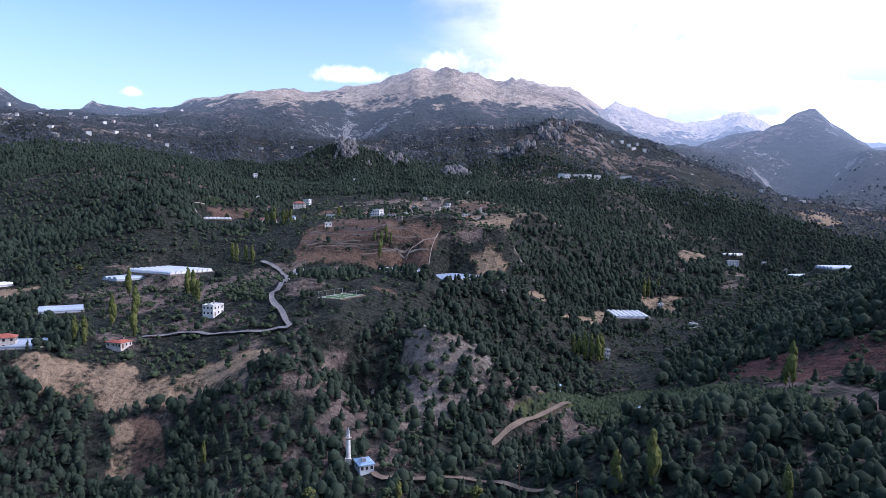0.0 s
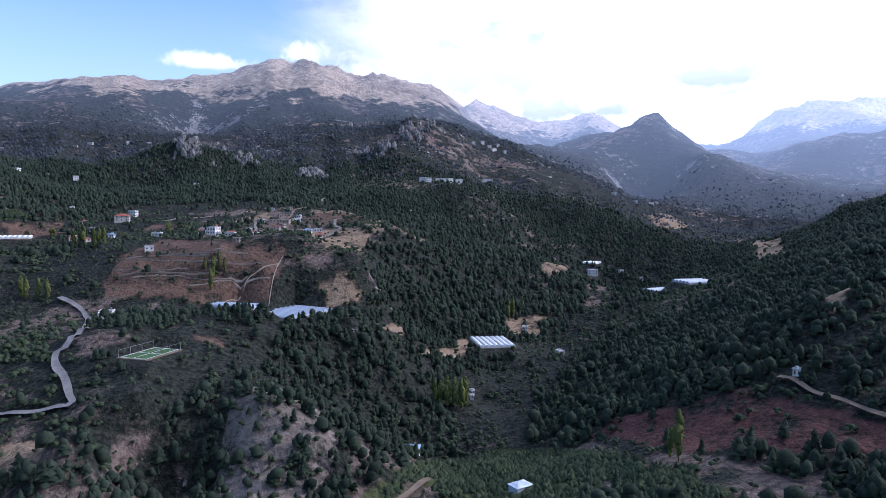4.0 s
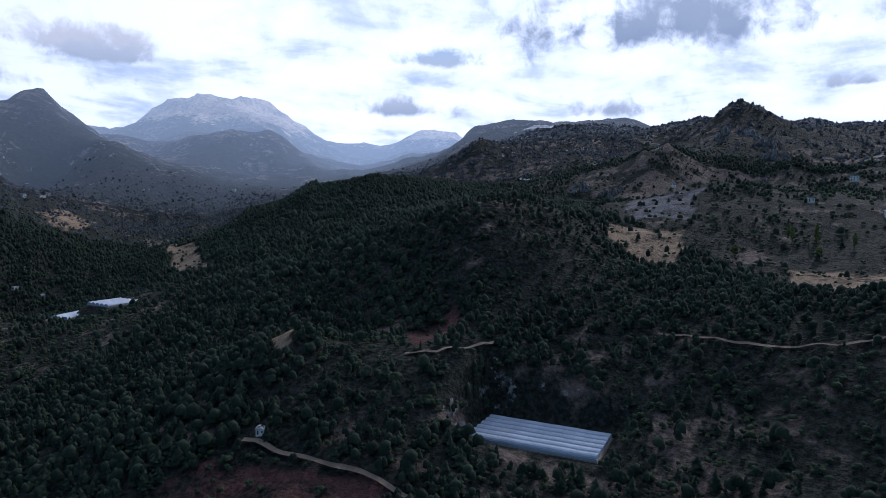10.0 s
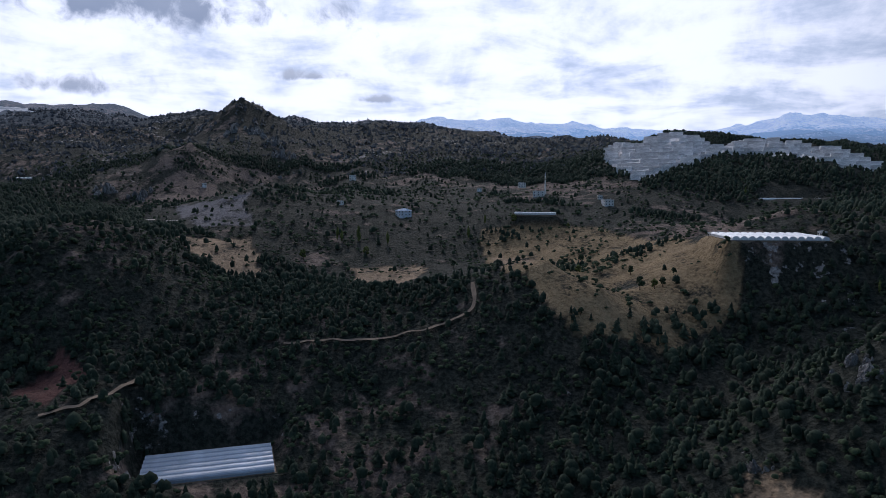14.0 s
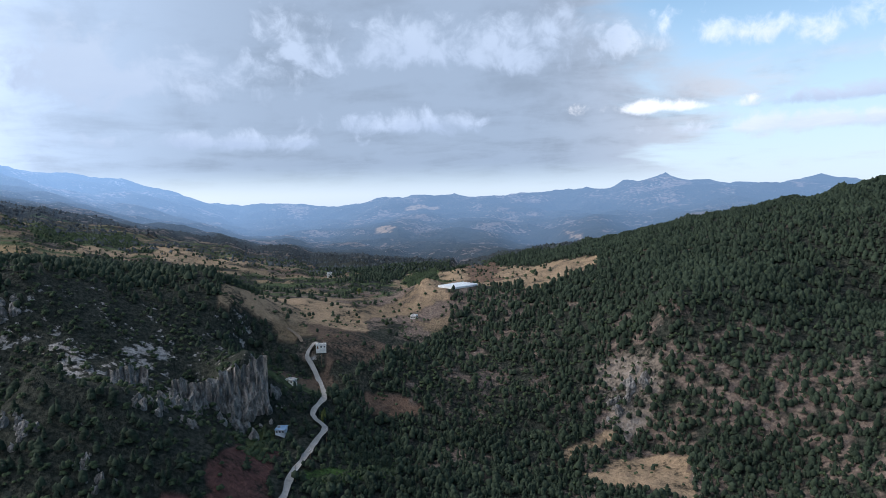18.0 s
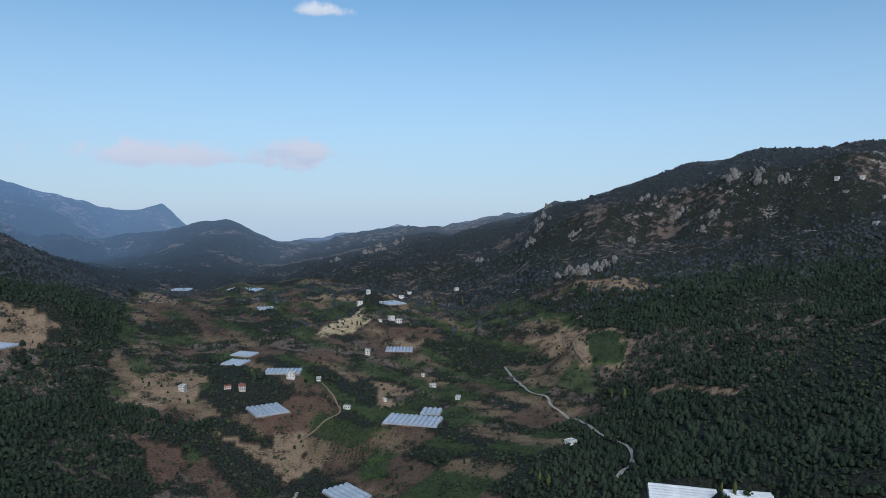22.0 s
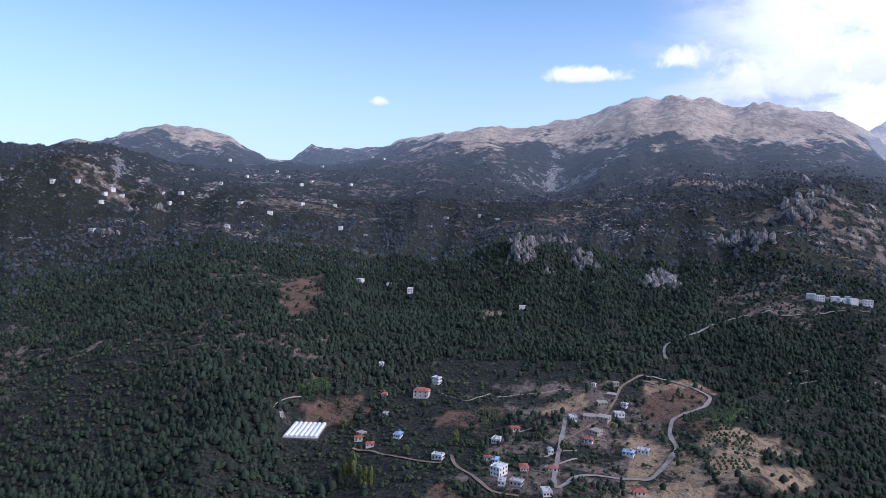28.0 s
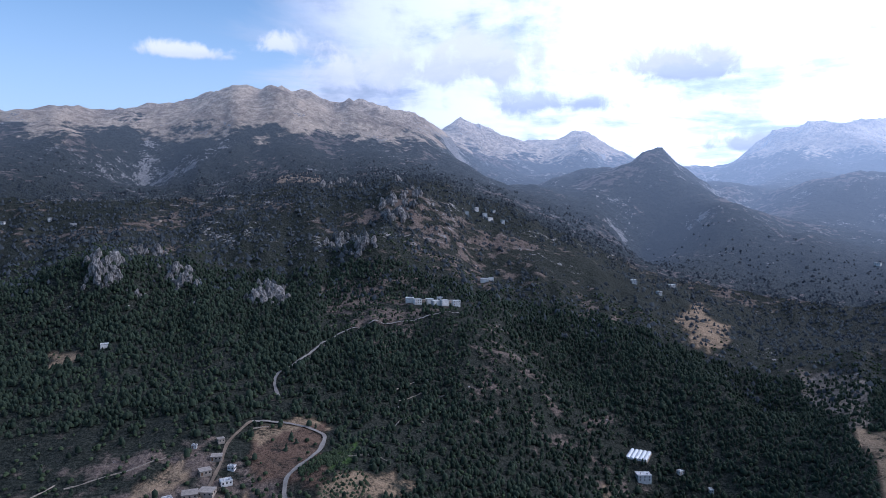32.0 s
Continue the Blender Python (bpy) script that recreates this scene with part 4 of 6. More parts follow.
FIELDS += [
    ("scree", [(-95.9, -267), (-124, -273), (-139, -244), (-111, -225), (-97.6, -231)]),
    ("brown", [(72.8, -227), (51.4, -241), (29.9, -232), (66.6, -206)]),
    ("green", [(83, -88.8), (72, -115), (46.9, -149), (42.9, -140), (75.5, -90.1)]),
    ("brown", [(-218, 645), (-219, 665), (-190, 710), (-173, 681), (-195, 643)]),
    ("ochre", [(24, 789), (61.7, 812), (80.9, 803), (55.2, 755), (29.1, 760)]),
    ("green", [(67.3, 742), (95.5, 775), (83.9, 734)]),
    ("ochre", [(77.3, 712), (131, 732), (118, 709), (78.9, 685)]),
    ("brown", [(-332, 812), (-399, 963), (-388, 998), (-322, 877)]),
]
FIELDS += [
    ("ochre", [(-168, 973), (-138, 971), (-125, 927), (-152, 925)]),
    ("ochre", [(84.5, 637), (126, 704), (129, 679), (100, 631)]),
    ("brown", [(-118, 693), (-76.6, 710), (-67.5, 689), (-110, 680)]),
    ("ochre", [(21.8, 488), (36.1, 491), (49.4, 479), (31.9, 478)]),
    ("ochre", [(59.7, 460), (71, 481), (75, 460), (62.9, 445)]),
    ("ochre", [(80.6, 451), (129, 521), (121, 482), (87.3, 450)]),
    ("ochre", [(64, 650), (104, 724), (98.8, 633), (71.3, 625)]),
    ("brown", [(19.1, 750), (77.9, 812), (62.9, 698), (21.5, 725)]),
]
FIELDS += [
    ("vine", [(67.1, 316), (91.8, 348), (120, 289), (113, 270), (81.7, 301)]),
    ("ochre", [(614, 1178), (778, 1365), (652, 1103), (579, 1074)]),
    ("brown", [(-39.5, 385), (-22.3, 388), (-23.9, 379), (-37.4, 379)]),
    ("ochre", [(465, 233), (524, 199), (485, 179), (439, 182), (446, 208)]),
    ("ochre", [(465, 116), (468, 75.4), (440, 77.2), (444, 113)]),
    ("grey", [(601, 254), (652, 202), (585, 196), (547, 227)]),
    ("ochre", [(482, 10), (456, -16), (417, -22.1), (347, 36.2)]),
    ("ochre", [(-189, 296), (-164, 304), (-139, 308), (-135, 296), (-159, 286), (-185, 289)]),
]
FIELDS += [
    ("ochre", [(-116, 301), (-90, 308), (-77.1, 302), (-69.1, 276), (-98.9, 296)]),
    ("brown", [(-127, 275), (-115, 275), (-97, 242), (-110, 246)]),
    ("ochre", [(-270, 423), (-240, 419), (-234, 396), (-253, 396)]),
    ("brown", [(-103, 531), (-58.7, 526), (-55.8, 501), (-87.6, 494)]),
]
FIELDS += [  # vines and a red plot on the spur
    ("vine", [(34, 278), (72, 352), (80, 340), (64, 302), (42, 274)]),
    ("vine", [(72, 352), (114, 320), (105, 288), (64, 302)]),
    ("vine", [(116, 318), (133, 240), (126, 230), (106, 285)]),
]
OPEN_LAND = [  # thinly wooded farm land
    ("plateau", [(-266, 486), (-127, 544), (94.0, 709), (48.4, 475), (25.7, 421), (-37.7, 334), (-59.2, 280), (-126, 293), (-159, 293)]),
    ("south", [(939, 422), (1043, 69.2), (726, -191), (505, -302), (296, -117), (290, -64.1), (274, -12.4), (359, 49.7), (436, 132), (583, 276)]),
    ("southwest", [(263, -517), (23.0, -739), (12.3, -374), (98.0, -201), (130, -149), (122, -240)]),
    ("valley", [(-660, -24.7), (-1651, -197), (-1674, 71.8), (-932, 595), (-551, 462), (-374, 299), (-361, 39.0), (-597, 81.3)]),
    ("terrace", [(-235, 650), (-157, 785), (19.8, 813), (75.9, 790), (107, 642), (3.4, 580), (-187, 571)]),
]
OPEN_LAND += [
    ("village", [(-1005, 1133), (-1059, 1235), (-1143, 2453), (-611, 1803), (-562, 1361), (-636, 1131)]),
    ("west_terraces", [(623, -504), (938, -1254), (724, -1304), (455, -1370), (136, -704), (199, -475), (380, -460), (463, -389)]),
    ("vineyard", [(45.9, 285), (54.0, 316), (120, 312), (151, 231), (151, 196)]),
    ("gorge", [(69.2, 319), (87.4, 392), (130, 486), (216, 541), (350, 793), (377, 760), (192, 464), (111, 353), (89.3, 308)]),
]
OUTCROPS = [  # x, y, height
    (-1460, 730, 39.9),
    (-1407, 692, 41.7),
    (-1505, 755, 23.3),
    (-1232, 1084, 22.1),
    (-1187, 1106, 39.1),
    (-1146, 1130, 22.9),
    (-1175, 994, 22.4),
    (-1214, 835, 21.7),
    (-980, 651, 26.3),
    (-985, 669, 23.2),
    (-906, 1213, 23.0),
    (-882, 1262, 24.7),
    (-1842, 276, 42.4),
    (-1939, 365, 37.1),
    (-1959, 413, 30.2),
    (-1146, 954, 21.3),
    (-1342, 941, 22.4),
    (-1330, 760, 22.1),
    (-141, 1119, 29.1),
    (-82.0, 1147, 24.8),
    (12.4, 1105, 28.3),
    (30.3, 1125, 29.1),
    (-136, 1229, 23.7),
    (-796, 1056, 15.7),
    (-604, 1090, 12.4),
    (166, 1747, 26.0),
    (128, 1709, 27.7),
    (269, 1616, 45.6),
    (230, 1436, 26.5),
    (250, 1449, 26.8),
]
OUTCROPS += [
    (210, 1423, 23.9),
    (151, 1233, 44.3),
    (128, 1305, 50.8),
    (231, 1392, 43.3),
    (212, 1368, 29.5),
    (261, 1414, 25.7),
    (-157, 1100, 22.6),
    (-141, 1119, 32.9),
    (-116, 1243, 25.9),
    (-67.9, 1129, 22.8),
    (19.5, 1116, 27.6),
    (41.4, 1134, 35.1),
    (30.5, 1112, 22.4),
    (-111, 1080, 12.7),
    (186, 1659, 33.7),
    (280, 1466, 48.9),
    (26.3, 1155, 23.5),
    (124, -150, 20.5),
    (131, -146, 18.5),
    (148, -132, 16.1),
    (146, -108, 12.2),
    (148, -73.9, 8.3),
    (145, -82.3, 9.2),
    (181, -42.4, 8.4),
    (191, -45.2, 8.8),
    (176, 5.0, 6.8),
    (133, -87.6, 7.2),
    (153, -34.8, 6.3),
    (256, -154, 10.0),
    (261, -147, 7.2),
]
OUTCROPS += [
    (140, -143, 13.8),
    (121, -151, 10.8),
    (146, -32.2, 6.4),
    (-154, 1091, 26.4),
    (-137, 1100, 25.7),
    (-70.9, 1117, 23.3),
    (35.8, 1126, 28.7),
    (131, 1333, 36.5),
    (157, 1233, 53.0),
    (236, 1391, 33.8),
    (-1591, 796, 64.8),
    (-1485, 592, 22.0),
    (-2116, 430, 52.0),
    (-2060, 476, 42.4),
    (-966, 626, 32.8),
    (-1007, 616, 32.6),
    (-1166, 1092, 34.7),
    (-1223, 1065, 35.1),
    (-1248, 964, 25.6),
    (-140, 1086, 17.1),
    (-151, 1083, 15.5),
    (1239, 269, 86.5),
    (1226, 229, 74.1),
    (1161, 196, 60.3),
    (838, 336, 20.2),
    (854, 378, 24.2),
    (1096, 185, 35.2),
    (-111, -244, 14.8),
    (-99.4, -231, 11.4),
    (-120, -241, 9.6),
]
POPLARS = [  # x, y, height
    (51.2, 190, 14.0),
    (60.4, 187, 16.5),
    (87.8, 167, 10.3),
    (-81.2, 238, 9.5),
    (-11.1, 210, 8.9),
    (-168, 317, 13.8),
    (-164, 318, 13.9),
    (-147, 332, 22.9),
    (-182, 404, 23.5),
    (-162, 367, 17.5),
    (-146, 487, 12.9),
    (-142, 484, 12.6),
    (-136, 485, 13.1),
    (-131, 484, 12.9),
    (-147, 403, 18.3),
    (-139, 390, 20.4),
    (-135, 385, 15.7),
    (-46.2, 500, 9.9),
    (-40.7, 494, 14.5),
    (-37.2, 498, 8.2),
    (-167, 351, 16.8),
    (134, 254, 16.1),
    (80.8, 400, 14.0),
    (83.5, 399, 15.1),
    (87.1, 398, 16.4),
    (90.5, 397, 17.9),
    (94.0, 396, 19.0),
    (96.7, 398, 21.6),
    (134, 259, 12.4),
    (173, 569, 18.6),
]
POPLARS += [
    (179, 576, 16.4),
    (191, 589, 11.8),
    (-37.7, 501, 11.6),
    (-34.1, 498, 9.9),
    (-41.1, 486, 12.8),
    (-145, 579, 13.7),
    (-141, 579, 15.7),
    (-138, 578, 16.5),
    (-128, 566, 14.8),
    (-125, 566, 14.6),
    (-122, 567, 14.7),
    (-93.2, 639, 12.5),
    (-92.1, 640, 10.7),
    (-244, 784, 7.5),
    (87.4, -167, 9.4),
    (86.8, -171, 8.8),
    (266, -129, 6.4),
    (591, -283, 9.7),
    (438, -437, 9.8),
    (280, -494, 9.9),
    (532, 125, 12.4),
    (525, 122, 11.8),
    (532, 108, 13.9),
    (517, 86.4, 12.1),
    (550, -2.2, 10.0),
    (521, 19.5, 10.1),
    (-570, 482, 12.4),
    (-544, 483, 14.3),
    (-290, 417, 7.4),
    (-283, 421, 10.9),
]
POPLARS += [
    (-395, 339, 12.2),
    (-384, 342, 12.5),
    (-1178, 473, 19.6),
    (-1095, 399, 19.8),
]
MINARET_NORTH = (-30.1, 235, 11.6)
MINARET_SOUTH = (686, -106, 24.5)
CLIFFS = [(127, -150, -22, 26, 26, 1), (150, -140, -20, 24, 12, 2), (178, -122, -25, 20, 10, 3)]  # x, y, heading, breadth, height, shape
PITCH = (-50.5, 361.5, 255.6, -28)
KNOB = (188, -145)
POLES = [(83.9, -117), (82.3, -151), (102, -242), (124, -178), (85.5, -92.1), (166, 31.0), (26.7, 212), (40.5, 192), (-9.5, 221), (4.0, 640), (-132, 725), (-196, 715), (-2.4, 661), (-32.9, 587)]
PADS = [(PITCH[0], PITCH[1], PITCH[3], 14, 22, PITCH[2])] + [(row[0], row[1], row[2], row[3], row[4], row[7]) for rows in GREENHOUSES.values() for row in rows]
UNDER_WAY = [(0, 10, 195), (-10, 110, 200), (10, 200, 208), (20, 290, 222), (60, 40, 205), (-70, 60, 205), (0, -60, 225)]
CENTRE = (20.0, 160.0)
REACH = 4940.0


def land_nodes():
    pts = list(UNDER_WAY)
    for line in LANDFORMS.values():
        pts += line
    for k in range(28):
        a = 2 * math.pi * k / 28
        pts.append((CENTRE[0] + 5900 * math.sin(a), CENTRE[1] + 5900 * math.cos(a), 60))
    return np.array(pts, float)


SPOTS = land_nodes()


def plan_warp(x, y):
    """Distances shrink with distance, as the detail does."""
    dx, dy = x - CENTRE[0], y - CENTRE[1]
    r = np.hypot(dx, dy) + 1e-6
    s = 1500 * np.log1p(r / 1500) / r
    return dx * s, dy * s


def solve_land():
    u, v = plan_warp(SPOTS[:, 0], SPOTS[:, 1])
    d = np.hypot(u[:, None] - u[None], v[:, None] - v[None])
    n = len(u)
    A = np.zeros((n + 3, n + 3))
    A[:n, :n] = -d + np.eye(n) * 6.0
    A[:n, n], A[:n, n + 1], A[:n, n + 2] = 1, u / 1000, v / 1000
    A[n:, :n] = A[:n, n:].T
    w = np.linalg.solve(A, np.concatenate([SPOTS[:, 2], np.zeros(3)]))
    return u, v, w


LAND = solve_land()


def base_height(x, y):
    u, v, w = LAND
    a, b = plan_warp(np.asarray(x, float), np.asarray(y, float))
    a, b = np.atleast_1d(a), np.atleast_1d(b)
    out = np.empty(a.shape)
    n = len(u)
    for k in range(0, len(a), 20000):
        s = slice(k, k + 20000)
        d = np.sqrt((a[s, None] - u) ** 2 + (b[s, None] - v) ** 2)
        out[s] = -d @ w[:n] + w[n] + w[n + 1] * a[s] / 1000 + w[n + 2] * b[s] / 1000
    return out


def height(x, y):
    x, y = np.atleast_1d(np.asarray(x, float)), np.atleast_1d(np.asarray(y, float))
    r = np.hypot(x - CENTRE[0], y - CENTRE[1])
    far = np.clip((r - 800) / 2600, 0, 1)
    h = base_height(x, y)
    h = h + (4 + 16 * far) * fractal(x, y, 150, 4, 11)
    h = h + 34 * far * fractal(x, y, 460, 7, 31, 0.55, True) - 13 * far
    ribs = fractal(np.arctan2(x - CENTRE[0], y - CENTRE[1]) * 2000, r * 0.28, 190, 5, 141, 0.58, True)
    h = h + 20 * np.clip((r - 620) / 500, 0, 1) * (ribs - 0.2) + 1.8 * fractal(x, y, 26, 2, 61, 0.5, True)
    crags = np.clip((h - 640) / 260, 0, 1) * np.clip((r - 1700) / 700, 0, 1)
    h = h + crags * (26 * fractal(x, y, 300, 5, 131, 0.6, True) + 46 * ribs + 16 * fractal(x, y, 75, 3, 151, 0.6, True) - 28)
    for px, py, turn, width, depth, pz in PADS:
        near = np.nonzero((np.abs(x - px) < 70) & (np.abs(y - py) < 70))[0]
        if len(near):
            c, s = math.cos(radians(turn)), math.sin(radians(turn))
            dx, dy = x[near] - px, y[near] - py
            u, v = np.abs(dx * c + dy * s) - width / 2, np.abs(dy * c - dx * s) - depth / 2
            k = np.clip(1 - (np.maximum(np.maximum(u, v), 0) - 1) / 9, 0, 1)
            h[near] += (pz - h[near]) * k * k * (3 - 2 * k)
    return h


def new_mesh(name, verts, faces, smooth=True):
    """A mesh from arrays of points and of equal-sided faces."""
    verts, faces = np.asarray(verts, np.float32), np.asarray(faces, np.int32)
    m = bpy.data.meshes.new(name)
    m.vertices.add(len(verts))
    m.vertices.foreach_set("co", verts.ravel())
    k = faces.shape[1]
    m.loops.add(faces.size)
    m.loops.foreach_set("vertex_index", faces.ravel())
    m.polygons.add(len(faces))
    m.polygons.foreach_set("loop_start", np.arange(0, faces.size, k, dtype=np.int32))
    m.polygons.foreach_set("use_smooth", np.full(len(faces), smooth))
    m.update(calc_edges=True)
    return m


# ---- what lies on the land ----


def inside(x, y, corners):
    hit = np.zeros(x.shape, bool)
    for (x1, y1), (x2, y2) in zip(corners, corners[1:] + corners[:1]):
        if y1 != y2:
            cross = (y1 > y) != (y2 > y)
            hit ^= cross & (x < (x2 - x1) * (y - y1) / (y2 - y1) + x1)
    return hit


def near_line(x, y, line):
    """Distance to a line of points."""
    best = np.full(x.shape, 1e9)
    for (x1, y1), (x2, y2) in zip(line[:-1], line[1:]):
        dx, dy = x2 - x1, y2 - y1
        k = np.clip(((x - x1) * dx + (y - y1) * dy) / (dx * dx + dy * dy + 1e-9), 0, 1)
        best = np.minimum(best, np.hypot(x - x1 - k * dx, y - y1 - k * dy))
    return best


# Straw fields are dry stubble; sunlight on them is put into the pale colour.
SOILS = {"brown": (0.115, 0.074, 0.052), "ochre": (0.25, 0.18, 0.115), "green": (0.045, 0.080, 0.020), "red": (0.085, 0.042, 0.036), "scree": (0.20, 0.165, 0.135),
         "gold": (0.20, 0.145, 0.080), "grey": (0.125, 0.12, 0.125), "vine": (0.062, 0.076, 0.028), "sunlit_straw": (0.46, 0.36, 0.22)}


GREEN_LAND = ("plateau", "valley", "gorge", "west_terraces", "terrace", "village")


PLOTTED = ("valley", "west_terraces", "southwest")
PLOT_SOILS = ((0.0, 0.16, (0.17, 0.125, 0.078)), (0.16, 0.32, (0.105, 0.072, 0.052)), (0.32, 0.56, (0.050, 0.070, 0.028)))


def plots(x, y):
    """A number from 0 to 1 for each small plot of the farm land."""
    u = (0.83 * x + 0.55 * y + 22 * fractal(x, y, 160, 3, 411)) / 58
    v = (0.83 * y - 0.55 * x + 22 * fractal(x, y, 160, 3, 412)) / 25
    return (lattice(np.floor(u).astype(np.int64), np.floor(v).astype(np.int64), 431) + 1) / 2


def cover(x, y, z, slope):
    """Rock, bareness and pasture of the open ground; then the colour of tilled soil and how much of it there is."""
    r = np.hypot(x - CENTRE[0], y - CENTRE[1])
    rough = fractal(x, y, 90, 4, 51)
    rock = np.clip((slope - 0.8) * 1.2 + 0.25 * rough, 0, 1) * np.clip((r - 350) / 900, 0.35, 1)
    rock += 0.42 * np.clip(fractal(x, y, 200, 5, 91, 0.65, True) * 1.7 - 0.45, 0, 1) * np.clip((r - 450) / 500, 0, 1)
    rock += 0.50 * np.exp(-((x - KNOB[0]) ** 2 + (y - KNOB[1]) ** 2) / 88 ** 2)
    pale = np.clip((z - 615 + 90 * rough) / 130, 0, 1) * np.clip((r - 1500) / 600, 0, 1) * np.where((x - CENTRE[0] > 0.24 * (y - CENTRE[1])) & (y - CENTRE[1] > 0.25 * (x - CENTRE[0])), 0.7, 1.0)
    quarry = np.zeros(len(x))
    for corners in QUARRIES.values():
        quarry[inside(x + 5 * rough, y - 5 * rough, corners)] = 1
    rock += 0.16 * np.clip((z - 330) / 150, 0, 1) * np.clip((r - 700) / 300, 0, 1)
    dry = 0.25 + 0.5 * fractal(x, y, 140, 4, 71) + 0.04 * np.clip((r - 600) / 500, 0, 1)
    soil = np.zeros((len(x), 4))
    wx, wy = x + 12 * fractal(x, y, 45, 4, 5), y + 12 * fractal(x, y, 45, 4, 6)
    for kind, corners in OPEN_LAND:
        hit = inside(wx, wy, corners)
        dry[hit] += 0.05 if kind in GREEN_LAND else 0.18
        if kind in PLOTTED:
            plot = np.where(hit, plots(x, y), 1)
            for low, high, colour in PLOT_SOILS:
                mine = (plot >= low) & (plot < high)
                soil[mine, :3], soil[mine, 3] = colour, 0.85
    for kind, corners in FIELDS:
        hit = inside(wx, wy, corners)
        soil[hit, :3], soil[hit, 3] = SOILS[kind], 0.8 if kind == "scree" else 0.95
        rock[hit] = 0.42 if kind == "scree" else 0
    return np.stack([rock, dry, pale, quarry], 1), soil


def ground_material(name="hillside", distance=False):
    m = bpy.data.materials.new(name)
    m.use_nodes = True
    n = Nodes(m.node_tree)
    shader = m.node_tree.nodes["Principled BSDF"]
    co = n.add("ShaderNodeNewGeometry").outputs["Position"]
    near_cover = n.add("ShaderNodeAttribute", attribute_name="cover")
    split = n.add("ShaderNodeSeparateColor")
    n.put(split.inputs[0], near_cover.outputs["Color"])
    rock, dry, pale, quarry = split.outputs[0], split.outputs[1], split.outputs[2], near_cover.outputs["Alpha"]
    tilled = n.add("ShaderNodeAttribute", attribute_name="soil")
    big, mid, fine = n.noise(co, 0.006, 6), n.noise(co, 0.045, 6, 0.62), n.noise(co, 0.45, 5, 0.62)
    swing = n.math("SUBTRACT", mid, 0.5)
    scrub = n.mix(n.band(fine, 0.35, 0.68), (0.011, 0.014, 0.011), (0.043, 0.046, 0.036))
    earth = n.mix(n.band(fine, 0.3, 0.7), (0.085, 0.064, 0.055), (0.19, 0.147, 0.118))
    stone = n.mix(n.band(fine, 0.3, 0.7), (0.12, 0.115, 0.11), (0.34, 0.32, 0.30))
    grass = n.mix(n.band(n.math("ADD", n.math("MULTIPLY", big, 0.5), n.math("MULTIPLY", mid, 0.5)), 0.38, 0.62), (0.25, 0.185, 0.125), (0.54, 0.42, 0.295))
    level = n.add("ShaderNodeSeparateXYZ")
    n.put(level.inputs[0], co)
    bench = n.math("FRACT", n.math("ADD", n.math("MULTIPLY", level.outputs[2], 0.075), n.math("MULTIPLY", big, 1.5)))
    marble = n.mix(n.band(n.math("ADD", n.math("MULTIPLY", mid, 0.8), n.math("MULTIPLY", bench, 0.3)), 0.36, 0.7), (0.40, 0.385, 0.38), (0.72, 0.69, 0.67))
    a = n.mix(n.band(n.math("ADD", dry, n.math("MULTIPLY", swing, 1.6)), 0.42, 0.62), scrub, earth)
    b = n.mix(n.band(n.math("ADD", pale, n.math("MULTIPLY", swing, 1.0)), 0.35, 0.65), a, grass)
    c = n.mix(n.band(n.math("ADD", n.math("ADD", rock, n.math("MULTIPLY", swing, 1.5)), n.math("MULTIPLY", n.math("SUBTRACT", n.noise(co, 0.16, 5, 0.65), 0.5), 1.9)), 0.55, 0.68), b, stone)
    d = n.mix(n.band(n.math("ADD", quarry, n.math("MULTIPLY", swing, 0.8)), 0.5, 0.62), c, marble)
    worn = n.add("ShaderNodeHueSaturation")
    n.put(worn.inputs["Color"], tilled.outputs["Color"])
    n.put(worn.inputs["Value"], n.band(n.math("ADD", n.math("MULTIPLY", mid, 0.5), n.math("MULTIPLY", fine, 0.5)), 0.3, 0.7, 0.55, 1.4))
    e = n.mix(n.math("MULTIPLY", tilled.outputs["Alpha"], n.band(n.math("ADD", n.math("MULTIPLY", mid, 0.7), n.math("MULTIPLY", fine, 0.3)), 0.36, 0.5)), d, worn.outputs[0])
    n.put(shader.inputs["Base Color"], e)
    shader.inputs["Roughness"].default_value = 0.95
    shader.inputs["Specular IOR Level"].default_value = 0.1
    bump = n.add("ShaderNodeBump")
    n.put(bump.inputs["Height"], n.math("ADD", n.math("MULTIPLY", mid, 4.0), fine))
    bump.inputs["Strength"].default_value, bump.inputs["Distance"].default_value = (1.0, 6.0) if distance else (0.8, 2.0)
    n.put(shader.inputs["Normal"], bump.outputs[0])
    # Haze is added as blue emission, growing with distance and toward the sun.
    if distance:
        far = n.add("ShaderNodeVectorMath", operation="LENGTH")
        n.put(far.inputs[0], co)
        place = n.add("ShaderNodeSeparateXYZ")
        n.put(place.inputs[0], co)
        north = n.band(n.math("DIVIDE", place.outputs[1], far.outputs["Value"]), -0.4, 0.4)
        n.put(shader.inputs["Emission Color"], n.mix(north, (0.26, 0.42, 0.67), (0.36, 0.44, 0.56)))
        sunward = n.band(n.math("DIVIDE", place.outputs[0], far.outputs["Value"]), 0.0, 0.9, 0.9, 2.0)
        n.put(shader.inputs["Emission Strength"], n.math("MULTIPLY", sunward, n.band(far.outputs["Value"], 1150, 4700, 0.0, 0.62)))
    return m


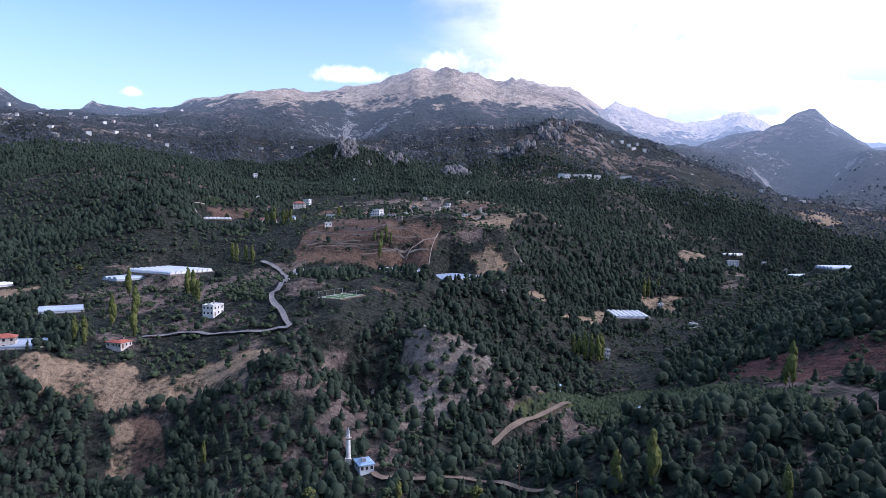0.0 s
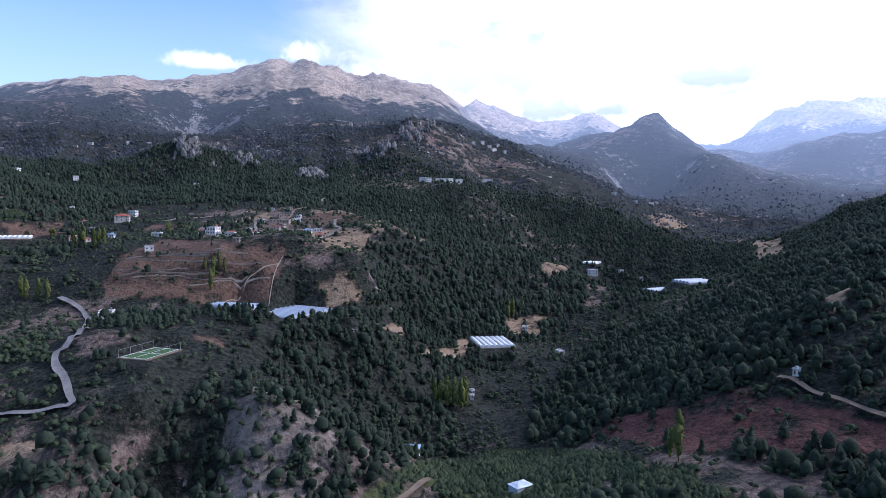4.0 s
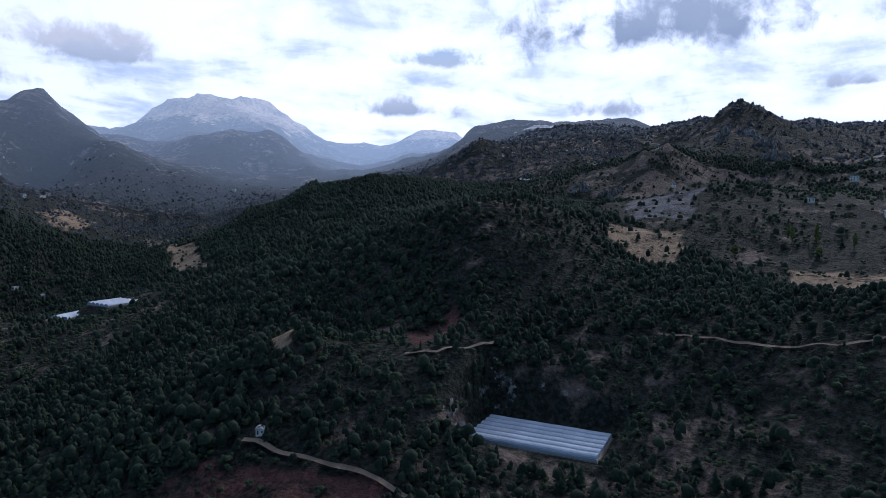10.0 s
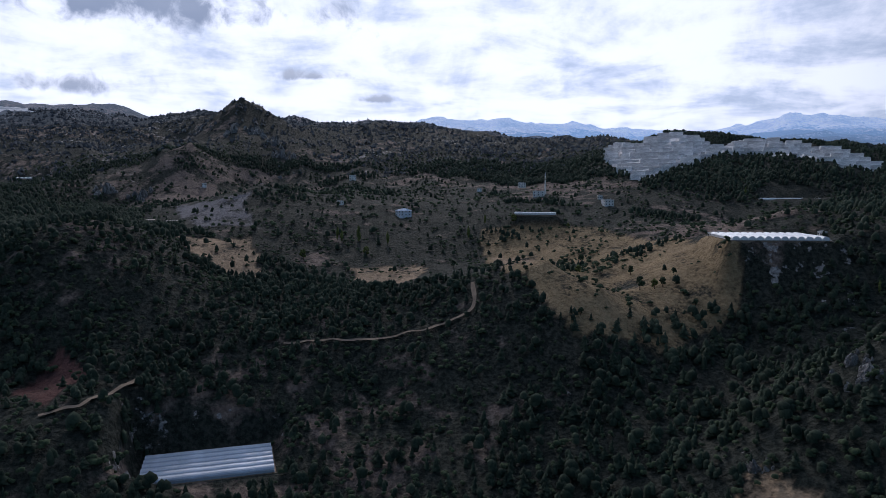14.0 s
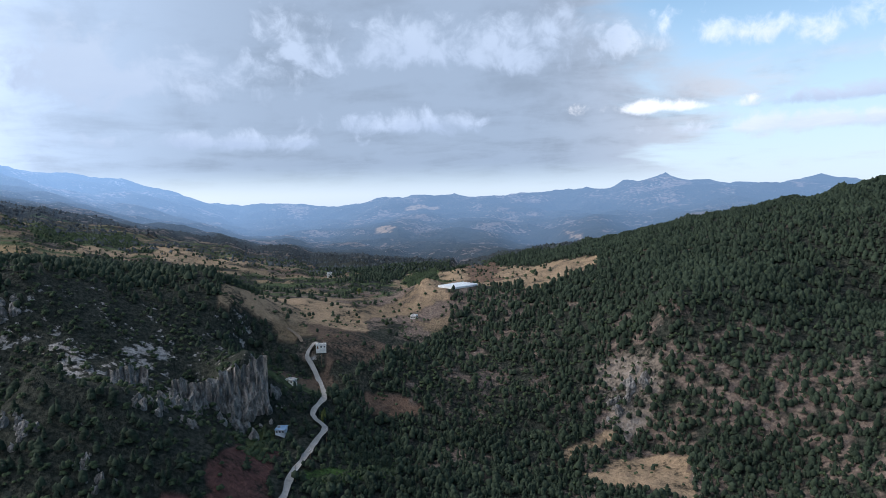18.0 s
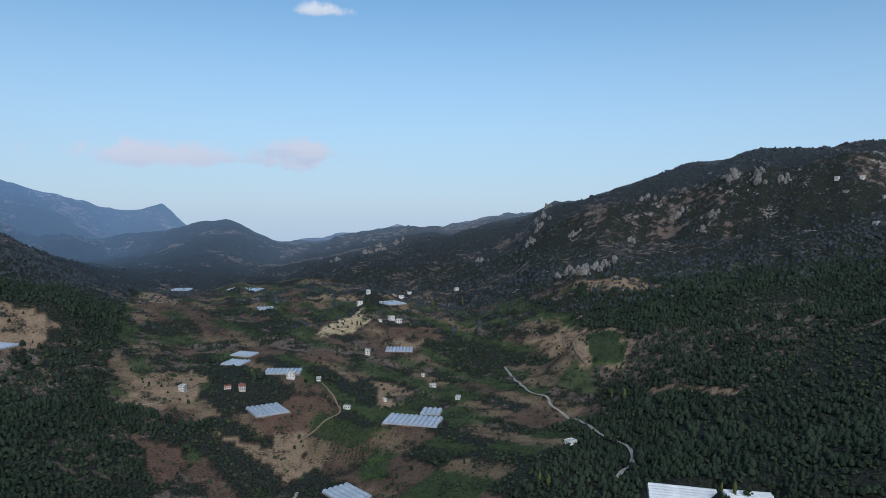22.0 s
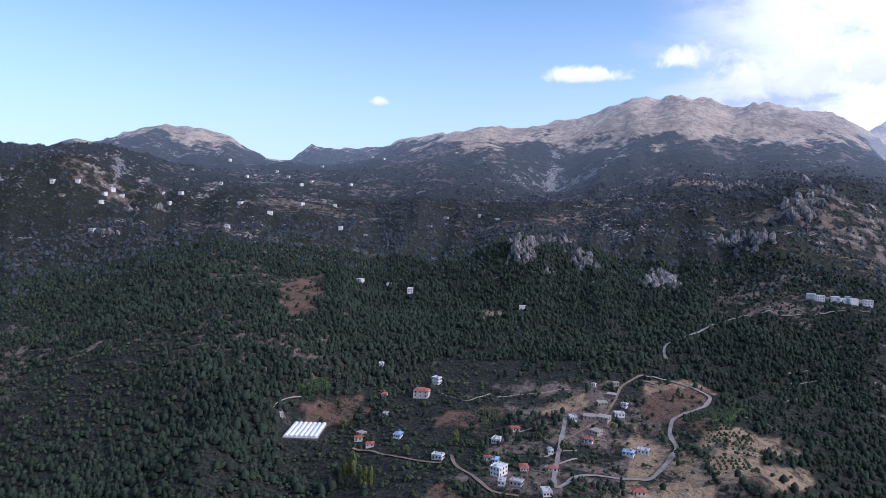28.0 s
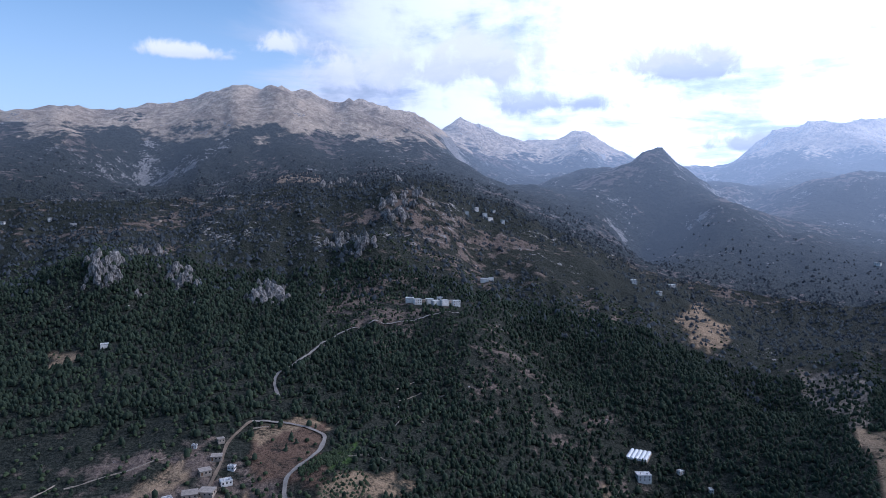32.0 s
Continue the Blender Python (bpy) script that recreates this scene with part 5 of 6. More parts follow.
def build_ground():
    turns, inner, outer = 980, 285, 175
    rings = inner + outer
    r = np.concatenate([26 * (1560 / 26) ** (np.arange(inner) / inner), 1560 * (REACH / 1560) ** (np.arange(outer) / (outer - 1))])
    a = np.arange(turns) * 2 * math.pi / turns
    x = (CENTRE[0] + r[:, None] * np.sin(a)).ravel()
    y = (CENTRE[1] + r[:, None] * np.cos(a)).ravel()
    z = height(x, y)
    i = np.arange(rings - 1)[:, None] * turns
    j, k = np.arange(turns)[None], (np.arange(turns)[None] + 1) % turns
    quads = np.stack([i + j, i + turns + j, i + turns + k, i + k], -1).reshape(-1, 4)
    fan = np.stack([np.full(turns // 2 - 1, 0), np.arange(turns // 2 - 1) * 2 + 1, np.arange(turns // 2 - 1) * 2 + 2, np.arange(turns // 2 - 1) * 2 + 3], 1)
    grid = z.reshape(rings, turns)
    dr = np.gradient(grid, axis=0) / np.gradient(r)[:, None]
    da = (np.roll(grid, -1, 1) - np.roll(grid, 1, 1)) / (2 * r[:, None] * (a[1] - a[0]))
    wild, soil = cover(x, y, z, np.hypot(dr, da).ravel())
    edge = int(np.searchsorted(r, 1560))
    points = np.stack([x, y, z], 1)
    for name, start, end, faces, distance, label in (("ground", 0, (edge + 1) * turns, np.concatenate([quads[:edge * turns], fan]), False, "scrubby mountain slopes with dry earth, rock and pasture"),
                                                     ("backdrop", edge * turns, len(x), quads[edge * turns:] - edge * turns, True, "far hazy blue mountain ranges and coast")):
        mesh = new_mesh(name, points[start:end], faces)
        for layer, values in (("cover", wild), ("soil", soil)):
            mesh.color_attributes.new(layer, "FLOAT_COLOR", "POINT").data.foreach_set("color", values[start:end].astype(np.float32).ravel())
        mesh.materials.append(ground_material("hillside" if not distance else "hazed_far_range", distance))
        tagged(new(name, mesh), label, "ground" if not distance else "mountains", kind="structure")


build_ground()


# ---- small helpers for things ----
def plain(name, colour, rough=0.8, spread=0.12, scale=0.6, metal=0.0, gloss=0.2, light=0.0):
    """A worn surface of one colour, with stains at two sizes."""
    m = bpy.data.materials.new(name)
    m.use_nodes = True
    n = Nodes(m.node_tree)
    shader = m.node_tree.nodes["Principled BSDF"]
    co = n.add("ShaderNodeTexCoord").outputs["Object"]
    dirt = n.math("ADD", n.math("MULTIPLY", n.noise(co, scale, 5), 0.6), n.math("MULTIPLY", n.noise(co, scale * 9, 4), 0.4))
    hue = n.add("ShaderNodeHueSaturation")
    n.put(hue.inputs["Color"], (*colour, 1.0))
    one = n.add("ShaderNodeObjectInfo").outputs["Random"]
    n.put(hue.inputs["Value"], n.math("ADD", n.band(dirt, 0.3, 0.7, 1 - 2.2 * spread, 1 + spread), n.math("MULTIPLY", n.math("SUBTRACT", one, 0.5), spread)))
    n.put(shader.inputs["Base Color"], hue.outputs[0])
    shader.inputs["Roughness"].default_value, shader.inputs["Metallic"].default_value = rough, metal
    shader.inputs["Specular IOR Level"].default_value = gloss
    return m


def part(name, bm, material, parent, label=""):
    mesh = bpy.data.meshes.new(name)
    bm.to_mesh(mesh)
    bm.free()
    mesh.materials.append(material)
    ob = new(name, mesh)
    ob.parent = parent
    return tagged(ob, label)


def box(bm, x, y, z, sx, sy, sz):
    """A box whose foot is centred on x, y, z."""
    bmesh.ops.create_cube(bm, size=1, matrix=Matrix.Translation((x, y, z + sz / 2)) @ Matrix.Diagonal((sx, sy, sz, 1)))
    return bm


def block(x, y, z, sx, sy, sz):
    return box(bmesh.new(), x, y, z, sx, sy, sz)


def on_ground(x, y, sink=0.0):
    return float(height(x, y)[0]) - sink


TREE_FREE = []  # x, y, radius kept clear of trees


# ---- roads and the stream bed ----
ROAD_LOOK = {"stream_bed": ((0.30, 0.28, 0.25), 3.2, "pale gravel bed of a dry winding stream", "stream"),
             "village_road": ((0.24, 0.22, 0.20), 2.6, "", ""), "loop_road": ((0.25, 0.225, 0.20), 3.0, "", ""), "plateau_road": ((0.22, 0.21, 0.20), 3.0, "", ""),
             "valley_road": ((0.30, 0.285, 0.265), 3.2, "", ""), "west_road": ((0.32, 0.28, 0.23), 2.8, "", "")}


def smooth_line(points, step):
    pts = [Vector((*p, 0)) for p in points]
    pts = [pts[0] * 2 - pts[1]] + pts + [pts[-1] * 2 - pts[-2]]
    out = []
    for a, b, c, d in zip(pts, pts[1:], pts[2:], pts[3:]):
        count = max(2, int((c - b).length / step))
        for k in range(count):
            t = k / count
            out.append(0.5 * (2 * b + (c - a) * t + (2 * a - 5 * b + 4 * c - d) * t * t + (3 * b - a - 3 * c + d) * t ** 3))
    return out + [pts[-2]]


def build_road(name, points):
    colour, width, label, category = ROAD_LOOK.get(name, ((0.20, 0.155, 0.115), 2.2, "", ""))
    line = smooth_line(points, 2.5)
    dirs = [(line[min(i + 1, len(line) - 1)] - line[max(i - 1, 0)]).normalized() for i in range(len(line))]
    across = np.linspace(-0.5, 0.5, 4)
    wobble = [1 + 0.2 * math.sin(i * 0.7) * math.cos(i * 0.23) for i in range(len(line))]
    x = np.array([[p.x - d.y * a * width * w for a in across] for p, d, w in zip(line, dirs, wobble)])
    y = np.array([[p.y + d.x * a * width * w for a in across] for p, d, w in zip(line, dirs, wobble)])
    reach = np.stack([height((x + dx).ravel(), (y + dy).ravel()) for dx, dy in ((0, 0), (2.5, 0), (-2.5, 0), (0, 2.5), (0, -2.5))]).max(0)
    z = reach.reshape(x.shape)
    z = np.maximum(z, z.mean(1, keepdims=True)) + 0.35
    rows, k = len(line), len(across)
    i = (np.arange(rows - 1)[:, None] * k + np.arange(k - 1)[None]).ravel()
    mesh = new_mesh("road", np.stack([x.ravel(), y.ravel(), z.ravel()], 1), np.stack([i, i + 1, i + k + 1, i + k], 1))
    mesh.materials.append(plain("road_" + name, colour, 0.95, 0.16, 0.15, gloss=0.1))
    tagged(new("road_" + name, mesh), label or "narrow rural road of pale dusty gravel", category or "road", kind="structure")


for road_name, road_points in ROADS.items():
    build_road(road_name, road_points)


# ---- greenhouses ----
PLASTIC = plain("greenhouse_plastic", (0.70, 0.71, 0.71), 0.45, 0.10, 0.25, gloss=0.4)
PLASTIC_BLUE = plain("greenhouse_blue_plastic", (0.40, 0.45, 0.52), 0.4, 0.10, 0.25, gloss=0.45)
STEEL = plain("galvanised_steel", (0.40, 0.41, 0.42), 0.5, 0.1, 1.0, metal=0.6)


def vault(width, length, low, rise, sides=8):
    """One arched bay, closed at both ends, with a plan of width by length."""
    bm = bmesh.new()
    ring = [(-width / 2, 0.0), (-width / 2, low)]
    ring += [(-width / 2 * math.cos(math.pi * k / sides), low + rise * math.sin(math.pi * k / sides)) for k in range(1, sides)]
    ring += [(width / 2, low), (width / 2, 0.0)]
    steps = max(2, int(length / 8))
    rows = []
    for j in range(steps + 1):
        v = -length / 2 + length * j / steps
        sag = 0.97 if j % 2 else 1.0
        rows.append([bm.verts.new((u, v, w * sag if w > low else w)) for u, w in ring])
    for a, b in zip(rows, rows[1:]):
        for p, q, r, s in zip(a, a[1:], b[1:], b):
            bm.faces.new((p, q, r, s))
    bm.faces.new(rows[0])
    bm.faces.new(list(reversed(rows[-1])))
    return bm


def greenhouse(x, y, turn, width, depth, bays, along, level, blue):
    if along == "b":
        turn, width, depth = turn + 90, depth, width
    thing = tagged(new("greenhouse"), ("bluish" if blue else "milky white") + " plastic greenhouse with %s arched bays" % ("many" if bays > 6 else "several" if bays > 3 else "a few"), "greenhouse", "greenhouses of the valley")
    base = level + 0.1
    thing.matrix_world = pose(x, y, base, 0, 0, turn)
    bays = max(bays, round(width / 4.8))
    bay = width / bays
    first = None
    for k in range(bays):
        u = -width / 2 + bay * (k + 0.5)
        if first is None:
            ob = first = part("bay_cover", vault(bay * 0.90, depth, 0.9, min(1.7, bay * 0.34)), PLASTIC_BLUE if blue else PLASTIC, thing)
        else:
            ob = new("bay_cover", first.data)
            ob.parent = thing
        ob.location = (u, 0, 0)
    deep = 1.5
    for k in range(bays + 1):
        part("gutter", block(-width / 2 + bay * k, 0, 1.05, 0.16, depth, 0.14), STEEL, thing)
    for side in (-1, 1):
        part("base_wall", block(0, side * (depth / 2 + 0.15), -deep, width, 0.25, deep + 0.3), CONCRETE, thing)
    part("base_earth", block(0, 0, -deep, width + 1.5, depth + 1.5, deep + 0.02), EARTH, thing)
    TREE_FREE.append((x, y, math.hypot(width, depth) / 2 + 1))


CONCRETE = plain("concrete", (0.33, 0.32, 0.30), 0.9, 0.15, 0.5)
EARTH = plain("packed_earth", (0.20, 0.155, 0.11), 0.95, 0.2, 0.3)
for quarter, rows in GREENHOUSES.items():
    for k, row in enumerate(rows):
        greenhouse(*row, quarter == "west" or (quarter == "east" and row[6] == "b"))


# ---- houses ----
WALLS = {"white": (0.68, 0.66, 0.62), "red": (0.58, 0.52, 0.46), "blue": (0.60, 0.64, 0.68), "stone": (0.33, 0.28, 0.23), "grey": (0.42, 0.41, 0.40), "tall": (0.70, 0.69, 0.66), "tarp": (0.5, 0.54, 0.6)}
ROOFS = {"white": (0.55, 0.54, 0.53), "red": (0.34, 0.10, 0.065), "blue": (0.25, 0.36, 0.50), "stone": (0.30, 0.26, 0.22), "grey": (0.36, 0.36, 0.37), "tall": (0.6, 0.6, 0.6), "tarp": (0.55, 0.62, 0.72)}
WALL_MATS = {k: plain("wall_" + k, v, 0.85, 0.14, 0.4) for k, v in WALLS.items()}
ROOF_MATS = {k: plain("roof_" + k, v, 0.7, 0.18, 0.5, gloss=0.3) for k, v in ROOFS.items()}
DARK_GLASS = plain("dark_window", (0.03, 0.035, 0.04), 0.15, 0.1, 1, gloss=0.6)
WOOD = plain("door_wood", (0.16, 0.09, 0.05), 0.7, 0.2, 2)
LOOKS = {"white": "whitewashed village house with a low pale roof", "red": "rendered village house with a red tiled roof", "blue": "pale house with a blue sheet roof", "stone": "old stone village house with a flat earth roof",
         "grey": "plain grey concrete farm house", "tall": "tall white building of two storeys", "tarp": "pale blue tarpaulin over a low shelter"}


def hipped(w, d, z, rise, over):
    bm = bmesh.new()
    a, b = w / 2 + over, d / 2 + over
    low = [bm.verts.new(p) for p in ((-a, -b, z), (a, -b, z), (a, b, z), (-a, b, z))]
    under = [bm.verts.new((v.co.x, v.co.y, z - 0.14)) for v in low]
    r = max(a - b, 0.15)
    top = [bm.verts.new((-r, 0, z + rise)), bm.verts.new((r, 0, z + rise))]
    for f in ((low[0], low[1], top[1], top[0]), (low[1], low[2], top[1]), (low[2], low[3], top[0], top[1]), (low[3], low[0], top[0])):
        bm.faces.new(f)
    for k in range(4):
        bm.faces.new((under[k], under[(k + 1) % 4], low[(k + 1) % 4], low[k]))
    bm.faces.new(list(reversed(under)))
    return bm


def house(style, w, detail):
    thing = tagged(new("house"), LOOKS[style], "shelter" if style == "tarp" else "house", "houses of the valley")
    d, storeys = w * (0.72 if style != "stone" else 0.9), 2 if style in ("tall",) or (w > 8 and style in ("red", "blue", "white")) else 1
    h = 1.6 if style == "tarp" else min(2.6, w * 0.58) * storeys
    part("wall", block(0, 0, -3.0, w, d, h + 3.0), WALL_MATS[style], thing)
    if style in ("red", "blue", "tarp"):
        roof = part("roof", hipped(w, d, h, w * 0.16, 0.4), ROOF_MATS[style], thing)
    else:
        slab = block(0, 0, h, w + 0.5, d + 0.5, 0.22)
        roof = part("roof", slab, ROOF_MATS[style], thing)
        if style != "stone":
            part("parapet", box(box(box(block(0, d / 2, h + 0.22, w, 0.18, 0.35), 0, -d / 2, h + 0.22, w, 0.18, 0.35), w / 2, 0, h + 0.22, 0.18, d, 0.35), -w / 2, 0, h + 0.22, 0.18, d, 0.35), WALL_MATS[style], thing)
    if style == "tarp":
        return thing
    count = 3 if w > 6.5 else 2
    sides = ((0, -1), (0, 1), (1, 0), (-1, 0)) if detail else ((0, -1), (1, 0))
    for s in range(storeys):
        for nx, ny in sides:
            span, off = (w, d / 2) if ny else (d, w / 2)
            for k in range(count):
                if s == 0 and (nx, ny, k) == (0, -1, 0):
                    continue
                u = span * ((k + 0.5) / count - 0.5)
                if ny:
                    win = part("window", block(u, ny * (off + 0.01), min(0.95, h * 0.35) + 2.6 * s, min(0.95, w * 0.18), 0.07, min(1.1, h * 0.4)), DARK_GLASS, thing)
                else:
                    win = part("window", block(nx * (off + 0.01), u, min(0.95, h * 0.35) + 2.6 * s, 0.07, min(0.95, w * 0.18), min(1.1, h * 0.4)), DARK_GLASS, thing)
                if w > 6:
                    wide, low = min(0.95, w * 0.18) + 0.2, min(0.95, h * 0.35) + 2.6 * s - 0.09
                    part("sill", block(u, ny * (off + 0.06), low, wide, 0.16, 0.08) if ny else block(nx * (off + 0.06), u, low, 0.16, wide, 0.08), CONCRETE, win)
    part("door", block(w * (0.5 / count - 0.5), -d / 2 - 0.02, 0, min(0.95, w * 0.2), 0.08, min(2.0, h * 0.8)), WOOD, thing)
    if style in ("red", "grey", "white") and detail:
        part("chimney", block(w * 0.28, d * 0.2, h, 0.45, 0.45, w * 0.16 + 0.5), CONCRETE, roof)
    if style in ("white", "tall", "blue") and detail:
        part("water_tank", block(-w * 0.25, d * 0.15, h + 0.2, 0.9, 1.5, 0.9 + (w * 0.1 if style == "blue" else 0)), STEEL, roof)
    return thing


HOUSE_KINDS = {}
turns = random.Random(5)
for quarter, rows in HOUSES.items():
    for hx, hy, hw, style in rows:
        size = min((3.2, 4.5, 5.5, 7.0, 9.0, 12.0), key=lambda v: abs(v - (min(hw, 9.5) if quarter in ("hamlets", "upper", "valley") else hw)))
        detail = quarter not in ("upper", "quarter")
        m = pose(hx, hy, on_ground(hx, hy) + 0.15, 0, 0, turns.uniform(-25, 25) + turns.choice((0, 90, 180, 270)))
        key = (style, size, detail)
        if key in HOUSE_KINDS:
            copy_thing(HOUSE_KINDS[key], m)
        else:
            HOUSE_KINDS[key] = house(style, size, detail)
            HOUSE_KINDS[key].matrix_world = m
        TREE_FREE.append((hx, hy, size * 0.8 + 1))


def minaret(x, y, h):
    thing = tagged(new("minaret"), "slender white minaret with a pointed grey cap", "minaret")
    thing.matrix_world = pose(x, y, on_ground(x, y) - 0.3)
    h = max(h, 13)

    def ring(r1, r2, z, depth, sides=12):
        bm = bmesh.new()
        bmesh.ops.create_cone(bm, segments=sides, radius1=r1, radius2=r2, depth=depth, cap_ends=True, matrix=Matrix.Translation((0, 0, z + depth / 2)))
        return bm

    part("base", block(0, 0, 0, 2.2, 2.2, h * 0.16), WALL_MATS["white"], thing)
    part("shaft", ring(0.85, 0.72, h * 0.16, h * 0.52), WALL_MATS["white"], thing)
    part("balcony", ring(0.8, 1.3, h * 0.66, h * 0.05), WALL_MATS["stone"], thing)
    part("upper_shaft", ring(0.66, 0.6, h * 0.71, h * 0.12), WALL_MATS["white"], thing)
    part("cap", ring(0.72, 0.02, h * 0.83, h * 0.17), ROOF_MATS["grey"], thing, "pointed grey lead cap")


minaret(*MINARET_NORTH)
minaret(*MINARET_SOUTH)


def utility_pole(x, y):
    thing = tagged(new("utility_pole"), "weathered wooden power pole beside the road", "pole", "power poles")
    thing.matrix_world = pose(x, y, on_ground(x, y) - 0.2, 0, 0, x % 90)
    bm = bmesh.new()
    bmesh.ops.create_cone(bm, segments=8, radius1=0.16, radius2=0.11, depth=8.5, cap_ends=True, matrix=Matrix.Translation((0, 0, 4.25)))
    part("post", bm, WOOD, thing)
    part("crossarm", block(0, 0, 7.7, 1.8, 0.12, 0.14), WOOD, thing)
    for u in (-0.75, 0.0, 0.75):
        part("insulator", block(u, 0, 7.84, 0.12, 0.12, 0.22), WALL_MATS["white"], thing)


for px, py in POLES:
    utility_pole(px, py)


# ---- sports pitch ----
TURF = plain("artificial_turf", (0.055, 0.12, 0.035), 0.9, 0.2, 0.4)
WHITE_PAINT = plain("white_line_paint", (0.78, 0.78, 0.76), 0.7, 0.08, 1.0)


def sports_pitch(x, y, z, turn):
    thing = tagged(new("sports_pitch"), "small fenced green pitch with white boundary lines", "pitch")
    thing.matrix_world = pose(x, y, z + 0.5, 0, 0, turn)
    w, d = 13.0, 21.0
    part("base", block(0, 0, -3.0, w + 2, d + 2, 3.0), EARTH, thing)
    part("turf", block(0, 0, 0.01, w, d, 0.06), TURF, thing)
    for lx, ly, sx, sy in ((0, d / 2 - 0.3, w, 0.35), (0, -d / 2 + 0.3, w, 0.35), (w / 2 - 0.3, 0, 0.35, d), (-w / 2 + 0.3, 0, 0.35, d), (0, 0, w, 0.3), (0, 0, 0.3, d)):
        part("line", block(lx, ly, 0.075, sx, sy, 0.02), WHITE_PAINT, thing)
    for side in (-1, 1):
        for k in range(4):
            part("fence_post", block(side * (w / 2 + 0.6), -d / 2 + d * k / 3, 0, 0.12, 0.12, 3.0), STEEL, thing)
        part("fence_rail", block(side * (w / 2 + 0.6), 0, 2.95, 0.08, d, 0.08), STEEL, thing)
    TREE_FREE.append((x, y, 14))


sports_pitch(*PITCH)


# ---- rock outcrops ----
def rock_material():
    m = bpy.data.materials.new("limestone")
    m.use_nodes = True
    n = Nodes(m.node_tree)
    shader = m.node_tree.nodes["Principled BSDF"]
    co = n.add("ShaderNodeNewGeometry").outputs["Position"]
    stretch = n.add("ShaderNodeMapping")
    n.put(stretch.inputs["Vector"], co)
    stretch.inputs["Scale"].default_value = (1, 1, 0.3)
    streak, grain = n.noise(stretch.outputs[0], 0.35, 6, 0.65), n.noise(co, 1.6, 5, 0.65)
    c = n.mix(n.band(streak, 0.36, 0.66), (0.08, 0.077, 0.075), (0.31, 0.29, 0.27))
    c = n.mix(n.band(grain, 0.52, 0.66), c, (0.05, 0.052, 0.035))
    n.put(shader.inputs["Base Color"], c)
    shader.inputs["Roughness"].default_value = 0.95
    bump = n.add("ShaderNodeBump")
    n.put(bump.inputs["Height"], n.math("ADD", n.math("MULTIPLY", streak, 2.0), grain))
    bump.inputs["Strength"].default_value, bump.inputs["Distance"].default_value = 1.0, 0.8
    n.put(shader.inputs["Normal"], bump.outputs[0])
    return m


LIMESTONE = rock_material()


def crag_mesh(seed):
    """A jagged upright shard of rock, about one unit high."""
    bm = bmesh.new()
    bmesh.ops.create_icosphere(bm, subdivisions=3, radius=1)
    shift = Vector((seed * 7.3, seed * 3.1, seed))
    for v in bm.verts:
        p = v.co.copy()
        split = noise.cell_vector(Vector((p.x * 2.2, p.y * 2.2, p.z * 0.7)) + shift)
        crag = noise.ridged_multi_fractal(p * 1.6 + shift, 0.85, 2.2, 6, 1.0, 2.0) * 0.20 + (split.x - 0.5) * 0.22 + noise.noise(Vector((p.x * 6, p.y * 6, p.z * 1.2)) + shift) * 0.14
        q = p * (0.62 + crag)
        taper = 1.15 - 0.45 * p.z
        v.co = Vector((q.x * 0.42 * taper, q.y * 0.34 * taper, q.z * 0.75))
    mesh = bpy.data.meshes.new("crag")
    bm.to_mesh(mesh)
    bm.free()
    mesh.materials.append(LIMESTONE)
    return mesh


CRAGS = [crag_mesh(k) for k in range(1, 8)]


def outcrop(x, y, h, seed):
    rng = random.Random(seed)
    h = min(h, 27) * 0.7
    thing = tagged(new("rock_outcrop"), "craggy grey limestone outcrop on the slope", "rock", "limestone crags")
    thing.matrix_world = pose(x, y, on_ground(x, y))
    for k in range(7):
        a, d, s = rng.uniform(0, 6.28), (0 if k == 0 else rng.uniform(0.3, 1.25) * h), h * (1 if k == 0 else rng.uniform(0.22, 0.75))
        u, w = d * math.cos(a), d * math.sin(a)
        ob = new("crag", CRAGS[(seed + k) % len(CRAGS)])
        ob.parent = thing
        ob.matrix_local = pose(u, w, on_ground(x + u, y + w) - on_ground(x, y) + s * 0.12, rng.uniform(-22, 22), rng.uniform(-22, 22), rng.uniform(0, 360)) @ Matrix.Diagonal((s, s, s, 1))
        TREE_FREE.append((x + u, y + w, s * 0.3))


for k, (ox, oy, oh) in enumerate(OUTCROPS):
    outcrop(ox, oy, oh, k + 1)


